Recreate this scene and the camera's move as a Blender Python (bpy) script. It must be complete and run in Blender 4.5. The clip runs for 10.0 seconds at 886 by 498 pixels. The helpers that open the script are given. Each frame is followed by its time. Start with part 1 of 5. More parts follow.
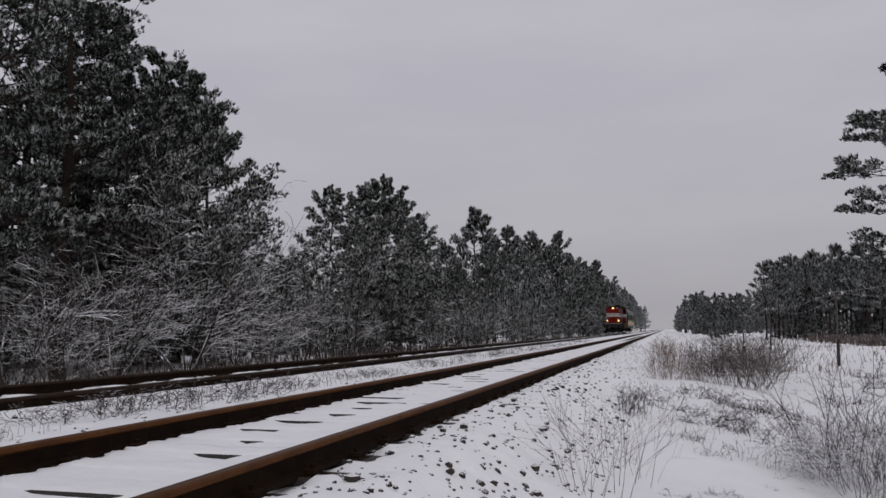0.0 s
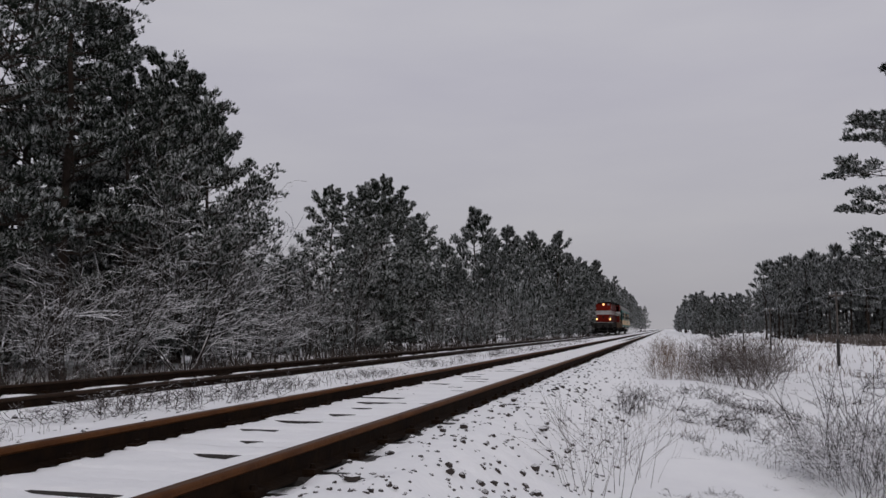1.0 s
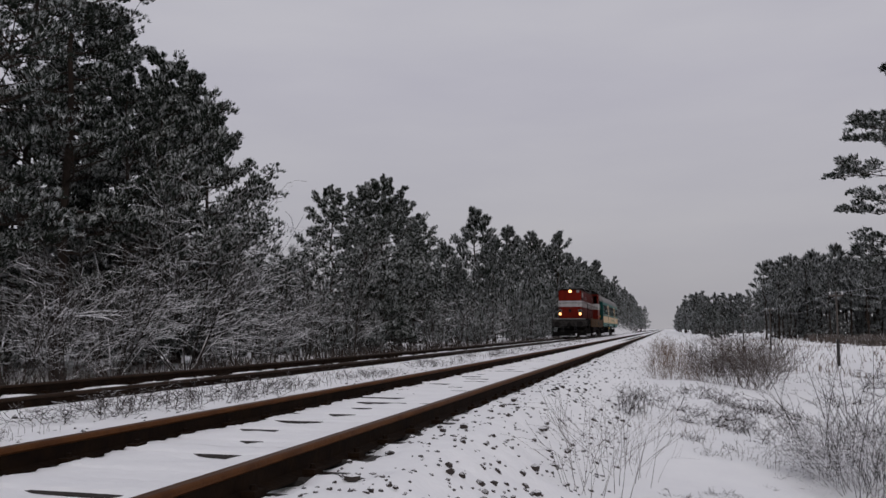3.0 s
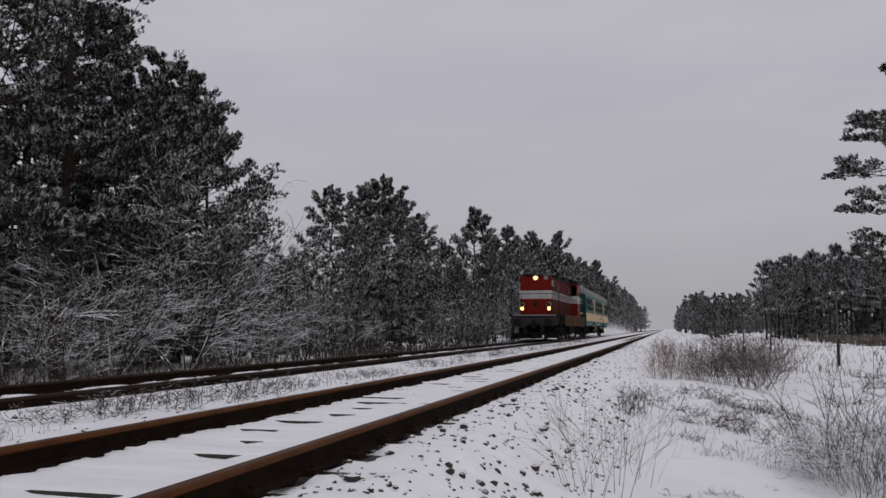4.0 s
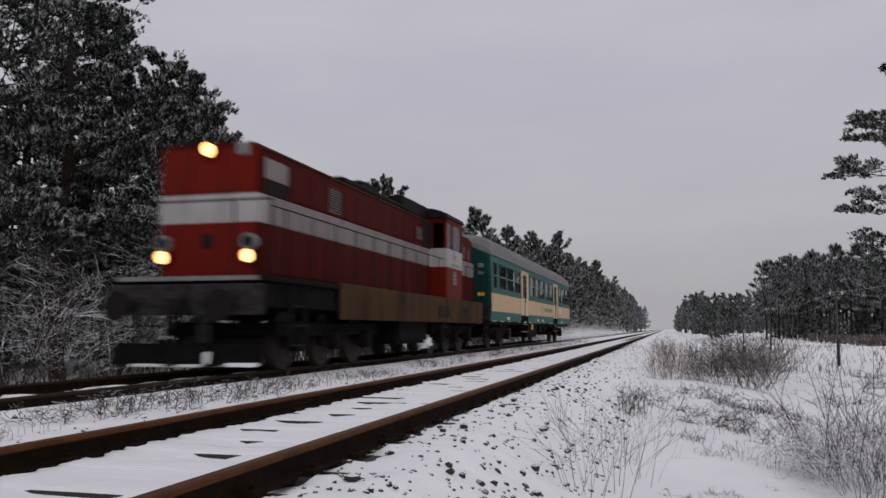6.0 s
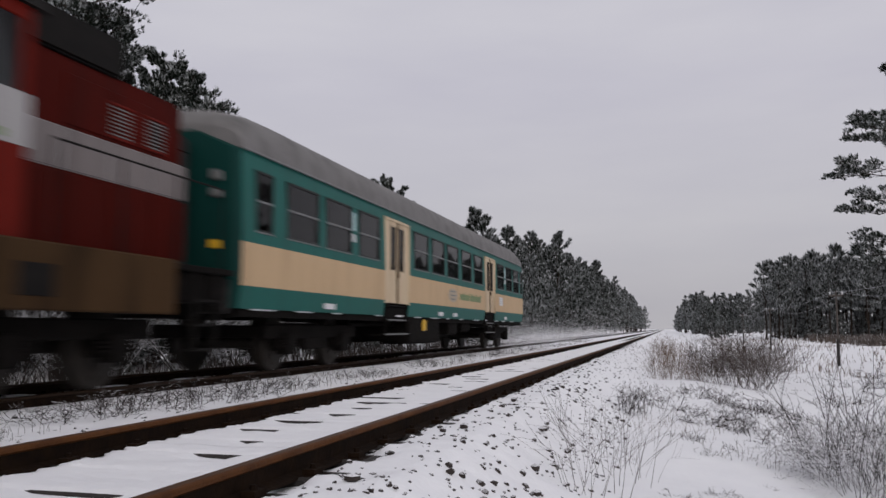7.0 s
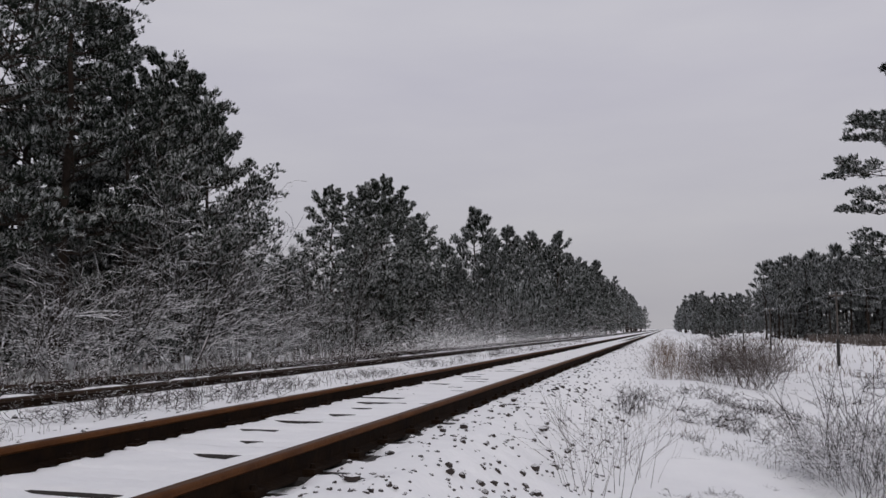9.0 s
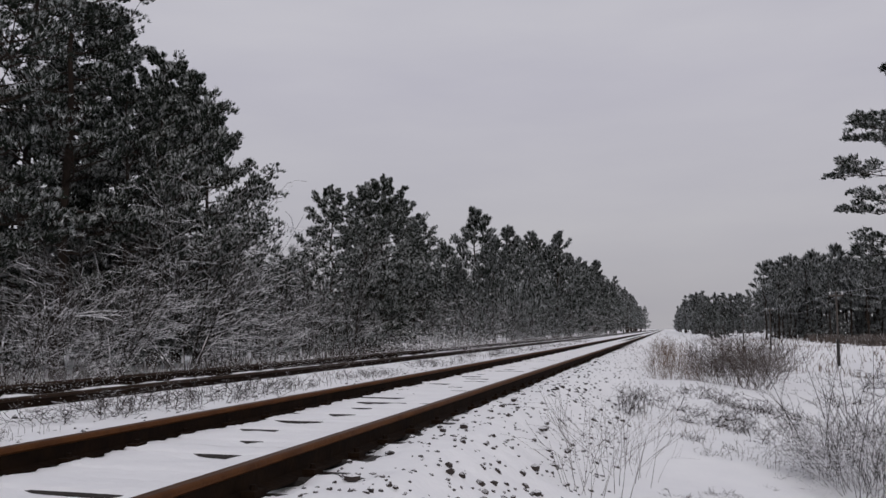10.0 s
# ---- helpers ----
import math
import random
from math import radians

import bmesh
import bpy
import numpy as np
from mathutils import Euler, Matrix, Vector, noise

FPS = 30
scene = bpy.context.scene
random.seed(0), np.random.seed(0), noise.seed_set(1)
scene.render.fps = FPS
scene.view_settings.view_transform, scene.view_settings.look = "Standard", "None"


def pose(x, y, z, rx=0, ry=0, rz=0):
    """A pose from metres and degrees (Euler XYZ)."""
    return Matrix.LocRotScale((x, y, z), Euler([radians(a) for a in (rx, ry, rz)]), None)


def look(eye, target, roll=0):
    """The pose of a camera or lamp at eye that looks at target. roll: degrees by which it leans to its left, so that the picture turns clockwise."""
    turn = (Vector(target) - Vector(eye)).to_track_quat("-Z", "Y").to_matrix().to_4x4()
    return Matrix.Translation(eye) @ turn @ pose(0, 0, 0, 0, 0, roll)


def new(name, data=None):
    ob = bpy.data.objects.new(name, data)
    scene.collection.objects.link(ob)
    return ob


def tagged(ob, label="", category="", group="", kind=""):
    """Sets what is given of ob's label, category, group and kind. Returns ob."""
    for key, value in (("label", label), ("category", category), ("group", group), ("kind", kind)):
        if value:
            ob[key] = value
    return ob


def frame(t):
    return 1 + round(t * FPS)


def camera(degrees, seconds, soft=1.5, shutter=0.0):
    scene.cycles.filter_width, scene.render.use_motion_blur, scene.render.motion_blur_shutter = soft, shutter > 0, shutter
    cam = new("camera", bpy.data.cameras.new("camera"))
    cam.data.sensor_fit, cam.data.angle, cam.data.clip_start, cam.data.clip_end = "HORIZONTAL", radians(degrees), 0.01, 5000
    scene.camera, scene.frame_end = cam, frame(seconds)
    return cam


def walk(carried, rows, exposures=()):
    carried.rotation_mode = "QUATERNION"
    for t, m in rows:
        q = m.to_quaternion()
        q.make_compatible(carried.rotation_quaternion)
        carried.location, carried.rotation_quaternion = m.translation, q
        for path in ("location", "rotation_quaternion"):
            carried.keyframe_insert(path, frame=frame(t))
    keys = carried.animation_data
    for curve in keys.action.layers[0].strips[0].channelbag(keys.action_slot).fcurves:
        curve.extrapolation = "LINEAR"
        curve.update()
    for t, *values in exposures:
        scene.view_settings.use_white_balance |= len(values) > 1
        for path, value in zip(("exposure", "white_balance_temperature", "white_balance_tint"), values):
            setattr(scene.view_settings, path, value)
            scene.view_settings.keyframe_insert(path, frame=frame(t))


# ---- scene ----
# World: y runs along the line, away from the camera; x to the right; z = 0 is the rail head of the near track.
SECONDS = 10.0
EYE_Z = 0.626
cam = camera(55.77, SECONDS, soft=1.5, shutter=0.5)
YAW, TILT = radians(14.86), radians(5.46)
EYE = Vector((0, 0, EYE_Z))
AIM = EYE + Vector((-math.sin(YAW) * math.cos(TILT), math.cos(YAW) * math.cos(TILT), math.sin(TILT))) * 10
walk(cam, [(0, look(EYE, AIM)), (SECONDS, look(EYE, AIM))], exposures=[(0, 0.0), (5.4, 0.0), (6.8, 0.22), (7.5, 0.27), (8.0, 0.19), (8.5, 0.21), (9.0, 0.15), (SECONDS, 0.1)])

NEAR_TRACK, FAR_TRACK = -2.675, -7.287     # centre lines
FAR_HEAD = -0.077                          # rail head of the far track
GAUGE = 1.505

# ---- light: an even overcast sky, brighter overhead, with a very soft sun behind the cloud ----
world = bpy.data.worlds.new("overcast_sky")
scene.world = world
world.use_nodes = True
wn, wl = world.node_tree.nodes, world.node_tree.links
wn.clear()


def wnode(kind, **values):
    n = wn.new(kind)
    for k, v in values.items():
        n.inputs[k].default_value = v
    return n


SUN_HEIGHT, SUN_TURN = radians(28), radians(150)
sky = wn.new("ShaderNodeTexSky")
sky.sky_type, sky.sun_disc, sky.sun_elevation, sky.sun_rotation = "NISHITA", False, SUN_HEIGHT, SUN_TURN
sky.dust_density, sky.air_density = 4.0, 1.0
sky_dim = wn.new("ShaderNodeVectorMath")
sky_dim.operation = "SCALE"
sky_dim.inputs["Scale"].default_value = 0.1
wl.new(sky.outputs[0], sky_dim.inputs[0])
coord = wn.new("ShaderNodeTexCoord")
split = wn.new("ShaderNodeSeparateXYZ")
wl.new(coord.outputs["Generated"], split.inputs[0])
ramp = wn.new("ShaderNodeValToRGB")
els = ramp.color_ramp.elements
els[0].position, els[0].color = 0.0, (0.404, 0.396, 0.416, 1)
els[1].position, els[1].color = 1.0, (0.58, 0.575, 0.61, 1)
for pos, c in ((0.12, (0.440, 0.429, 0.462, 1)), (0.28, (0.480, 0.468, 0.515, 1)), (0.5, (0.51, 0.505, 0.545, 1))):
    e = els.new(pos)
    e.color = c
wl.new(split.outputs["Z"], ramp.inputs[0])
stretch = wn.new("ShaderNodeMapping")
stretch.inputs["Scale"].default_value = (1.6, 1.6, 7.0)
stretch.inputs["Rotation"].default_value = (0.12, 0.1, 0)
wl.new(coord.outputs["Generated"], stretch.inputs[0])
cloud = wnode("ShaderNodeTexNoise", Scale=1.6, Detail=5.0, Roughness=0.5)
wl.new(stretch.outputs[0], cloud.inputs["Vector"])
cloud_ramp = wn.new("ShaderNodeValToRGB")
ce = cloud_ramp.color_ramp.elements
ce[0].position, ce[0].color = 0.3, (0.93, 0.925, 0.955, 1)
ce[1].position, ce[1].color = 0.72, (1.06, 1.055, 1.045, 1)
wl.new(cloud.outputs[0], cloud_ramp.inputs[0])
cover = wn.new("ShaderNodeVectorMath")
cover.operation = "MULTIPLY"
wl.new(ramp.outputs[0], cover.inputs[0])
wl.new(cloud_ramp.outputs[0], cover.inputs[1])
sky_mix = wn.new("ShaderNodeMix")
sky_mix.data_type = "RGBA"
sky_mix.inputs["Factor"].default_value = 0.94
wl.new(sky_dim.outputs[0], sky_mix.inputs["A"])
wl.new(cover.outputs[0], sky_mix.inputs["B"])
ground_light = wnode("ShaderNodeBackground", Strength=1.0)
wl.new(sky_mix.outputs["Result"], ground_light.inputs[0])
world_out = wn.new("ShaderNodeOutputWorld")
wl.new(ground_light.outputs[0], world_out.inputs[0])

sun = new("sun", bpy.data.lights.new("sun", "SUN"))
sun.data.energy, sun.data.angle, sun.data.color = 0.5, radians(40), (1.0, 0.96, 0.92)
to_sun = Vector((math.sin(SUN_TURN) * math.cos(SUN_HEIGHT), math.cos(SUN_TURN) * math.cos(SUN_HEIGHT), math.sin(SUN_HEIGHT)))
sun.matrix_world = look(to_sun * 50, (0, 0, 0))


# ---- materials ----
def material(name, base, rough=0.8, metal=0.0, spread=0.0, scale=8.0, bump=0.0, bump_scale=40.0, other=None, spec=0.5):
    """A node material: base colour drifting towards other at two scales, with a fine bump."""
    m = bpy.data.materials.new(name)
    m.use_nodes = True
    nt = m.node_tree
    bsdf = nt.nodes["Principled BSDF"]
    bsdf.inputs["Roughness"].default_value = rough
    bsdf.inputs["Metallic"].default_value = metal
    bsdf.inputs["Specular IOR Level"].default_value = spec
    bsdf.inputs["Base Color"].default_value = (*base, 1)
    tc = nt.nodes.new("ShaderNodeTexCoord")
    if other is not None:
        a = nt.nodes.new("ShaderNodeTexNoise")
        a.inputs["Scale"].default_value, a.inputs["Detail"].default_value, a.inputs["Roughness"].default_value = scale, 8, 0.65
        nt.links.new(tc.outputs["Object"], a.inputs["Vector"])
        r = nt.nodes.new("ShaderNodeValToRGB")
        r.color_ramp.elements[0].position, r.color_ramp.elements[1].position = 0.5 - spread, 0.5 + spread
        r.color_ramp.elements[0].color, r.color_ramp.elements[1].color = (*base, 1), (*other, 1)
        nt.links.new(a.outputs[0], r.inputs[0])
        nt.links.new(r.outputs[0], bsdf.inputs["Base Color"])
    if bump:
        b = nt.nodes.new("ShaderNodeTexNoise")
        b.inputs["Scale"].default_value, b.inputs["Detail"].default_value = bump_scale, 6
        nt.links.new(tc.outputs["Object"], b.inputs["Vector"])
        bn = nt.nodes.new("ShaderNodeBump")
        bn.inputs["Strength"].default_value, bn.inputs["Distance"].default_value = bump, 0.02
        nt.links.new(b.outputs[0], bn.inputs["Height"])
        nt.links.new(bn.outputs[0], bsdf.inputs["Normal"])
    return m


def frosted(name, bare, bare2, snow=(0.62, 0.64, 0.67), low=0.1, high=0.7, per_island=0.0, noise_scale=1.2, noise_gain=0.5, rough=0.85):
    """Plant material: bare colour with rime or snow on what faces up, in patches, and on a share of single leaves or twigs."""
    m = material(name, bare, rough=rough, spec=0.2)
    nt = m.node_tree
    bsdf = nt.nodes["Principled BSDF"]
    tc = next(n for n in nt.nodes if n.type == "TEX_COORD")
    geo = nt.nodes.new("ShaderNodeNewGeometry")
    sep = nt.nodes.new("ShaderNodeSeparateXYZ")
    nt.links.new(geo.outputs["Normal"], sep.inputs[0])
    up = sep.outputs["Z"]
    n1 = nt.nodes.new("ShaderNodeTexNoise")
    n1.inputs["Scale"].default_value, n1.inputs["Detail"].default_value = noise_scale, 4
    nt.links.new(tc.outputs["Object"], n1.inputs["Vector"])

    def op(kind, a, b):
        n = nt.nodes.new("ShaderNodeMath")
        n.operation = kind
        for sock, v in ((n.inputs[0], a), (n.inputs[1], b)):
            if isinstance(v, (int, float)):
                sock.default_value = v
            else:
                nt.links.new(v, sock)
        return n.outputs[0]

    patch = op("MULTIPLY", op("SUBTRACT", n1.outputs[0], 0.5), noise_gain * 2)
    total = op("ADD", up, patch)
    if per_island:
        total = op("ADD", total, op("MULTIPLY", op("SUBTRACT", geo.outputs["Random Per Island"], 0.5), per_island * 2))
    rng = nt.nodes.new("ShaderNodeMapRange")
    rng.inputs["From Min"].default_value, rng.inputs["From Max"].default_value = low, high
    nt.links.new(total, rng.inputs["Value"])
    tone = nt.nodes.new("ShaderNodeMix")
    tone.data_type = "RGBA"
    tone.inputs["A"].default_value, tone.inputs["B"].default_value = (*bare, 1), (*bare2, 1)
    nt.links.new(geo.outputs["Random Per Island"], tone.inputs["Factor"])
    mix = nt.nodes.new("ShaderNodeMix")
    mix.data_type = "RGBA"
    mix.inputs["B"].default_value = (*snow, 1)
    nt.links.new(tone.outputs["Result"], mix.inputs["A"])
    nt.links.new(rng.outputs[0], mix.inputs["Factor"])
    nt.links.new(mix.outputs["Result"], bsdf.inputs["Base Color"])
    return m


SNOW = material("snow", (0.80, 0.80, 0.83), rough=0.7, spread=0.25, scale=3.0, other=(0.86, 0.86, 0.88), bump=0.6, bump_scale=16.0, spec=0.3)
# Rail rust in two tones: shade on web and foot is in the darker.
RUST = material("shaded_rail_rust", (0.006, 0.004, 0.0035), rough=0.8, spread=0.22, scale=6.0, other=(0.020, 0.011, 0.006), bump=0.3, bump_scale=30, spec=0.05)
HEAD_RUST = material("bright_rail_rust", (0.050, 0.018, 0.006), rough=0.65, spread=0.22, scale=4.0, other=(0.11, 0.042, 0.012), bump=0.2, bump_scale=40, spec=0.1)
RAIL_TOP = material("worn_rail_head", (0.050, 0.021, 0.009), rough=0.55, spread=0.2, scale=5.0, other=(0.078, 0.036, 0.015), spec=0.15)
DARK_HEAD = material("dark_rail_head", (0.018, 0.010, 0.006), rough=0.6, spread=0.22, scale=4.0, other=(0.034, 0.019, 0.011), spec=0.1)
SLEEPER = material("weathered_sleeper", (0.014, 0.012, 0.011), rough=0.9, spread=0.2, scale=10, other=(0.034, 0.029, 0.026), bump=0.5, bump_scale=60)
STONE = frosted("ballast_stone", (0.018, 0.014, 0.013), (0.045, 0.036, 0.033), snow=(0.8, 0.8, 0.83), low=0.62, high=0.95, noise_scale=9.0, noise_gain=0.5)
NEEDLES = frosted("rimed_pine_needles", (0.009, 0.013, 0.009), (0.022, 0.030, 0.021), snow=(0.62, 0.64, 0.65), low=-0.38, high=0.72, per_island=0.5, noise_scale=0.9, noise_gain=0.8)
# Less rime and a darker green: shade inside the crowns is in this colour.
GREEN_NEEDLES = frosted("shaded_pine_needles", (0.007, 0.011, 0.007), (0.017, 0.024, 0.015), snow=(0.42, 0.44, 0.45), low=0.15, high=1.1, per_island=0.4, noise_scale=0.8, noise_gain=0.6)
# Paler than the near needles: rime, with distance haze mixed into the base colour.
FAR_NEEDLES = frosted("rimed_hazy_needles_of_the_wood", (0.017, 0.021, 0.017), (0.034, 0.039, 0.033), snow=(0.42, 0.435, 0.445), low=-0.55, high=0.95, per_island=0.7, noise_scale=0.5, noise_gain=0.6)
PINE_BARK = frosted("pine_bark", (0.019, 0.013, 0.010), (0.030, 0.021, 0.016), snow=(0.6, 0.6, 0.62), low=0.5, high=0.95, noise_scale=5.0, noise_gain=0.4)
TWIGS = frosted("snowy_bare_twigs", (0.032, 0.026, 0.023), (0.060, 0.050, 0.044), snow=(0.62, 0.62, 0.65), low=0.42, high=0.95, per_island=0.1, noise_scale=1.5, noise_gain=0.4)
SNOWY_TWIGS = frosted("snow_lined_branches", (0.016, 0.013, 0.012), (0.034, 0.028, 0.024), snow=(0.70, 0.70, 0.73), low=0.27, high=0.60, per_island=0.05, noise_scale=3.0, noise_gain=0.5)
DARK_TWIGS = frosted("dark_bare_twigs", (0.045, 0.036, 0.032), (0.10, 0.080, 0.068), snow=(0.70, 0.70, 0.73), low=0.35, high=0.9, per_island=0.12, noise_scale=3.0, noise_gain=0.5)
SNOWY_SCRUB = frosted("snow_dusted_scrub", (0.022, 0.018, 0.016), (0.05, 0.042, 0.037), snow=(0.74, 0.74, 0.77), low=0.12, high=0.48, per_island=0.1, noise_scale=9.0, noise_gain=0.8)
WEED_DARK = frosted("dark_weed_stems", (0.016, 0.012, 0.011), (0.045, 0.034, 0.030), snow=(0.65, 0.65, 0.68), low=0.65, high=1.1, per_island=0.35, noise_scale=2.0, noise_gain=0.3)
DRY_GRASS = frosted("dry_winter_grass", (0.085, 0.050, 0.028), (0.16, 0.105, 0.065), snow=(0.75, 0.75, 0.78), low=0.3, high=0.9, per_island=0.5, noise_scale=2.0, noise_gain=0.3)


# ---- mesh tools ----
def quick_mesh(name, verts, tris, mats, index=None, smooth=False):
    me = bpy.data.meshes.new(name)
    verts, tris = np.asarray(verts, dtype=np.float32), np.asarray(tris, dtype=np.int32)
    k = tris.shape[1]
    me.vertices.add(len(verts))
    me.vertices.foreach_set("co", verts.ravel())
    me.loops.add(tris.size)
    me.loops.foreach_set("vertex_index", tris.ravel())
    me.polygons.add(len(tris))
    me.polygons.foreach_set("loop_start", np.arange(0, tris.size, k, dtype=np.int32))
    for m in mats:
        me.materials.append(m)
    if index is not None:
        me.polygons.foreach_set("material_index", np.asarray(index, dtype=np.int32))
    me.polygons.foreach_set("use_smooth", np.full(len(tris), smooth))
    me.update(calc_edges=True)
    me.validate()
    return me


def part(name, data, parent, label="", at=None):
    """Links a mesh as one part under a thing or part."""
    ob = new(name, data)
    ob.parent = parent
    if at is not None:
        ob.matrix_basis = at
    return tagged(ob, label)


def sticks(segs, sides=3):
    """Tapered prisms, one for each row (x0, y0, z0, r0, x1, y1, z1, r1): vertices and triangles."""
    s = np.asarray(segs, dtype=np.float64).reshape(-1, 8)
    a, b = s[:, 0:3], s[:, 4:7]
    d = b - a
    d /= np.maximum(np.linalg.norm(d, axis=1, keepdims=True), 1e-9)
    ref = np.where(np.abs(d[:, 2:3]) > 0.9, np.array([[1.0, 0, 0]]), np.array([[0, 0, 1.0]]))
    u = np.cross(d, ref)
    u /= np.linalg.norm(u, axis=1, keepdims=True)
    w = np.cross(d, u)
    ring = []
    for end, r in ((a, s[:, 3:4]), (b, s[:, 7:8])):
        for k in range(sides):
            t = 2 * math.pi * k / sides + 0.5
            ring.append(end + r * (math.cos(t) * u + math.sin(t) * w))
    v = np.stack(ring, axis=1).reshape(-1, 3)
    base = np.arange(len(s))[:, None] * 2 * sides
    f = []
    for k in range(sides):
        n = (k + 1) % sides
        f.append(np.concatenate([base + k, base + n, base + sides + n], axis=1))
        f.append(np.concatenate([base + k, base + sides + n, base + sides + k], axis=1))
    return v, np.concatenate(f, axis=0)


def lattice(x, y, seed):
    """Smooth value noise from 0 to 1 on a unit lattice."""
    xi, yi = np.floor(x).astype(np.int64), np.floor(y).astype(np.int64)
    fx, fy = x - xi, y - yi
    fx, fy = fx * fx * (3 - 2 * fx), fy * fy * (3 - 2 * fy)

    def h(i, j):
        n = (i * 374761393 + j * 668265263 + seed * 982451653) & 0x7FFFFFFF
        n = ((n ^ (n >> 13)) * 1274126177) & 0x7FFFFFFF
        return ((n ^ (n >> 16)) & 0xFFFF) / 65535.0

    return (h(xi, yi) * (1 - fx) + h(xi + 1, yi) * fx) * (1 - fy) + (h(xi, yi + 1) * (1 - fx) + h(xi + 1, yi + 1) * fx) * fy


PROFILE_X = [-3000, -60, -16, -11.5, -10, -9.2, -8.5, -8.1, -7.9, -6.75, -6.5, -6.25, -5.2, -3.9, -3.5, -3.36, -2.0, -1.86, -1.76, -1.6, -1.36, -1.15, -0.9, -0.6, -0.1, 0.7, 1.5, 3.0, 6.0, 14.0, 50.0, 3000]
PROFILE_Z = [-0.6, -0.6, -0.75, -0.72, -0.5, -0.3, -0.24, -0.235, -0.235, -0.225, -0.2, -0.17, -0.18, -0.135, -0.12, -0.21, -0.21, -0.178, -0.140, -0.126, -0.138, -0.25, -0.42, -0.60, -0.66, -0.72, -0.86, -1.12, -1.22, -1.15, -0.85, -0.8]


def ground_z(x, y):
    x, y = np.asarray(x, dtype=float), np.asarray(y, dtype=float)
    z = np.interp(x, PROFILE_X, PROFILE_Z)
    off = np.clip((x + 1.5) / 2.0, 0, 1)                        # rougher away from the line
    offl = np.clip((-8.6 - x) / 3.0, 0, 1)
    rough = np.maximum(off, offl)
    z = z + rough * (0.30 * (lattice(x / 2.6, y / 3.4, 3) - 0.5) + 0.12 * (lattice(x / 0.8, y / 0.9, 4) - 0.5))
    z = z + 0.012 * (lattice(x / 0.22, y / 0.25, 5) - 0.5) * np.clip(1 - np.abs(x + 4) / 12, 0.3, 1)
    band = np.clip(1 - np.abs(y - 14.6 + 2.2 * (x - 0.9)) / 3.0, 0, 1) * np.clip((x + 0.5) / 0.5, 0, 1) * np.clip((5 - x) / 2, 0, 1)
    z = z + band * 0.16 * (lattice(x / 0.33, y / 0.42, 8) - 0.5)
    z = z + np.exp(-((x + 1.76) / 0.13) ** 2) * (0.05 * (lattice(x / 0.08, y / 0.09, 9) - 0.5) + 0.03 * (lattice(x / 0.2, y / 0.3, 10) - 0.5))
    bed = np.clip(1 - np.abs(x + 1.0) / 0.9, 0, 1) + np.clip(1 - np.abs(x + 5.2) / 1.0, 0, 1)
    z = z + bed * 0.07 * (lattice(x / 0.13, y / 0.13, 6) - 0.5)
    return z


def gz(x, y):
    return float(ground_z(np.array([x]), np.array([y]))[0])


def grid(xs, ys, zf):
    X, Y = np.meshgrid(xs, ys)
    v = np.stack([X.ravel(), Y.ravel(), zf(X.ravel(), Y.ravel())], axis=1)
    nx = len(xs)
    i, j = np.meshgrid(np.arange(nx - 1), np.arange(len(ys) - 1))
    a = (j * nx + i).ravel()
    return v, np.stack([a, a + 1, a + nx + 1, a + nx], axis=1)


# ---- ground: one snow sheet to the horizon ----
def spaced(parts):
    out = [parts[0][0]]
    for lo, hi, step in parts:
        n = max(1, round((hi - lo) / step))
        out += [lo + (hi - lo) * (k + 1) / n for k in range(n)]
    return out


gx = sorted(set([-3000, -1200, -500, -250, -120, -80, -60] + spaced([(-50, -20, 3.0), (-20, -9.5, 0.7), (-9.5, -6.0, 0.12), (-6.0, -2.0, 0.08), (-2.0, -1.4, 0.03), (-1.4, 2.5, 0.06), (2.5, 7, 0.15), (7, 16, 0.5), (16, 60, 3.0)]) + [80, 120, 250, 500, 1200, 3000]))
gy = sorted(set([-3000, -600, -150, -60, -30, -15, -8, -4] + spaced([(-4, 2, 0.5), (2, 14, 0.08), (14, 30, 0.2), (30, 80, 0.8), (80, 200, 4.0)]) + [230, 270, 330, 420, 600, 900, 1500, 3000]))
gv, gf = grid(gx, gy, ground_z)
ground = tagged(new("ground", quick_mesh("ground", gv, gf, [SNOW], smooth=True)), "snow-covered railway embankment and open field", "ground", kind="structure")

# ---- the two tracks ----
RAIL_PROFILE = [(-0.024, 0.0), (0.024, 0.0), (0.033, -0.004), (0.037, -0.013), (0.037, -0.030), (0.012, -0.044), (0.008, -0.12), (0.065, -0.138), (0.068, -0.15), (-0.068, -0.15), (-0.065, -0.138), (-0.008, -0.12), (-0.012, -0.044), (-0.037, -0.030), (-0.037, -0.013), (-0.033, -0.004)]
TRACK_ENDS = (-70.0, 900.0)


def rail_mesh(side, top, head):
    ys = [TRACK_ENDS[0]] + list(np.arange(-20, 61, 1.0)) + list(np.arange(70, 200, 10.0)) + [260, 400, TRACK_ENDS[1]]
    n = len(RAIL_PROFILE)
    v = [(px, y, pz) for y in ys for px, pz in RAIL_PROFILE]
    f, idx = [], []
    for j in range(len(ys) - 1):
        for k in range(n):
            m = (k + 1) % n
            f.append((j * n + k, (j + 1) * n + k, (j + 1) * n + m, j * n + m))
            # web and foot take the near-black rust, as shaded below the head
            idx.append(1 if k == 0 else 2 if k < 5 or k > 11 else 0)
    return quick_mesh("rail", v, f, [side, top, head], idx)


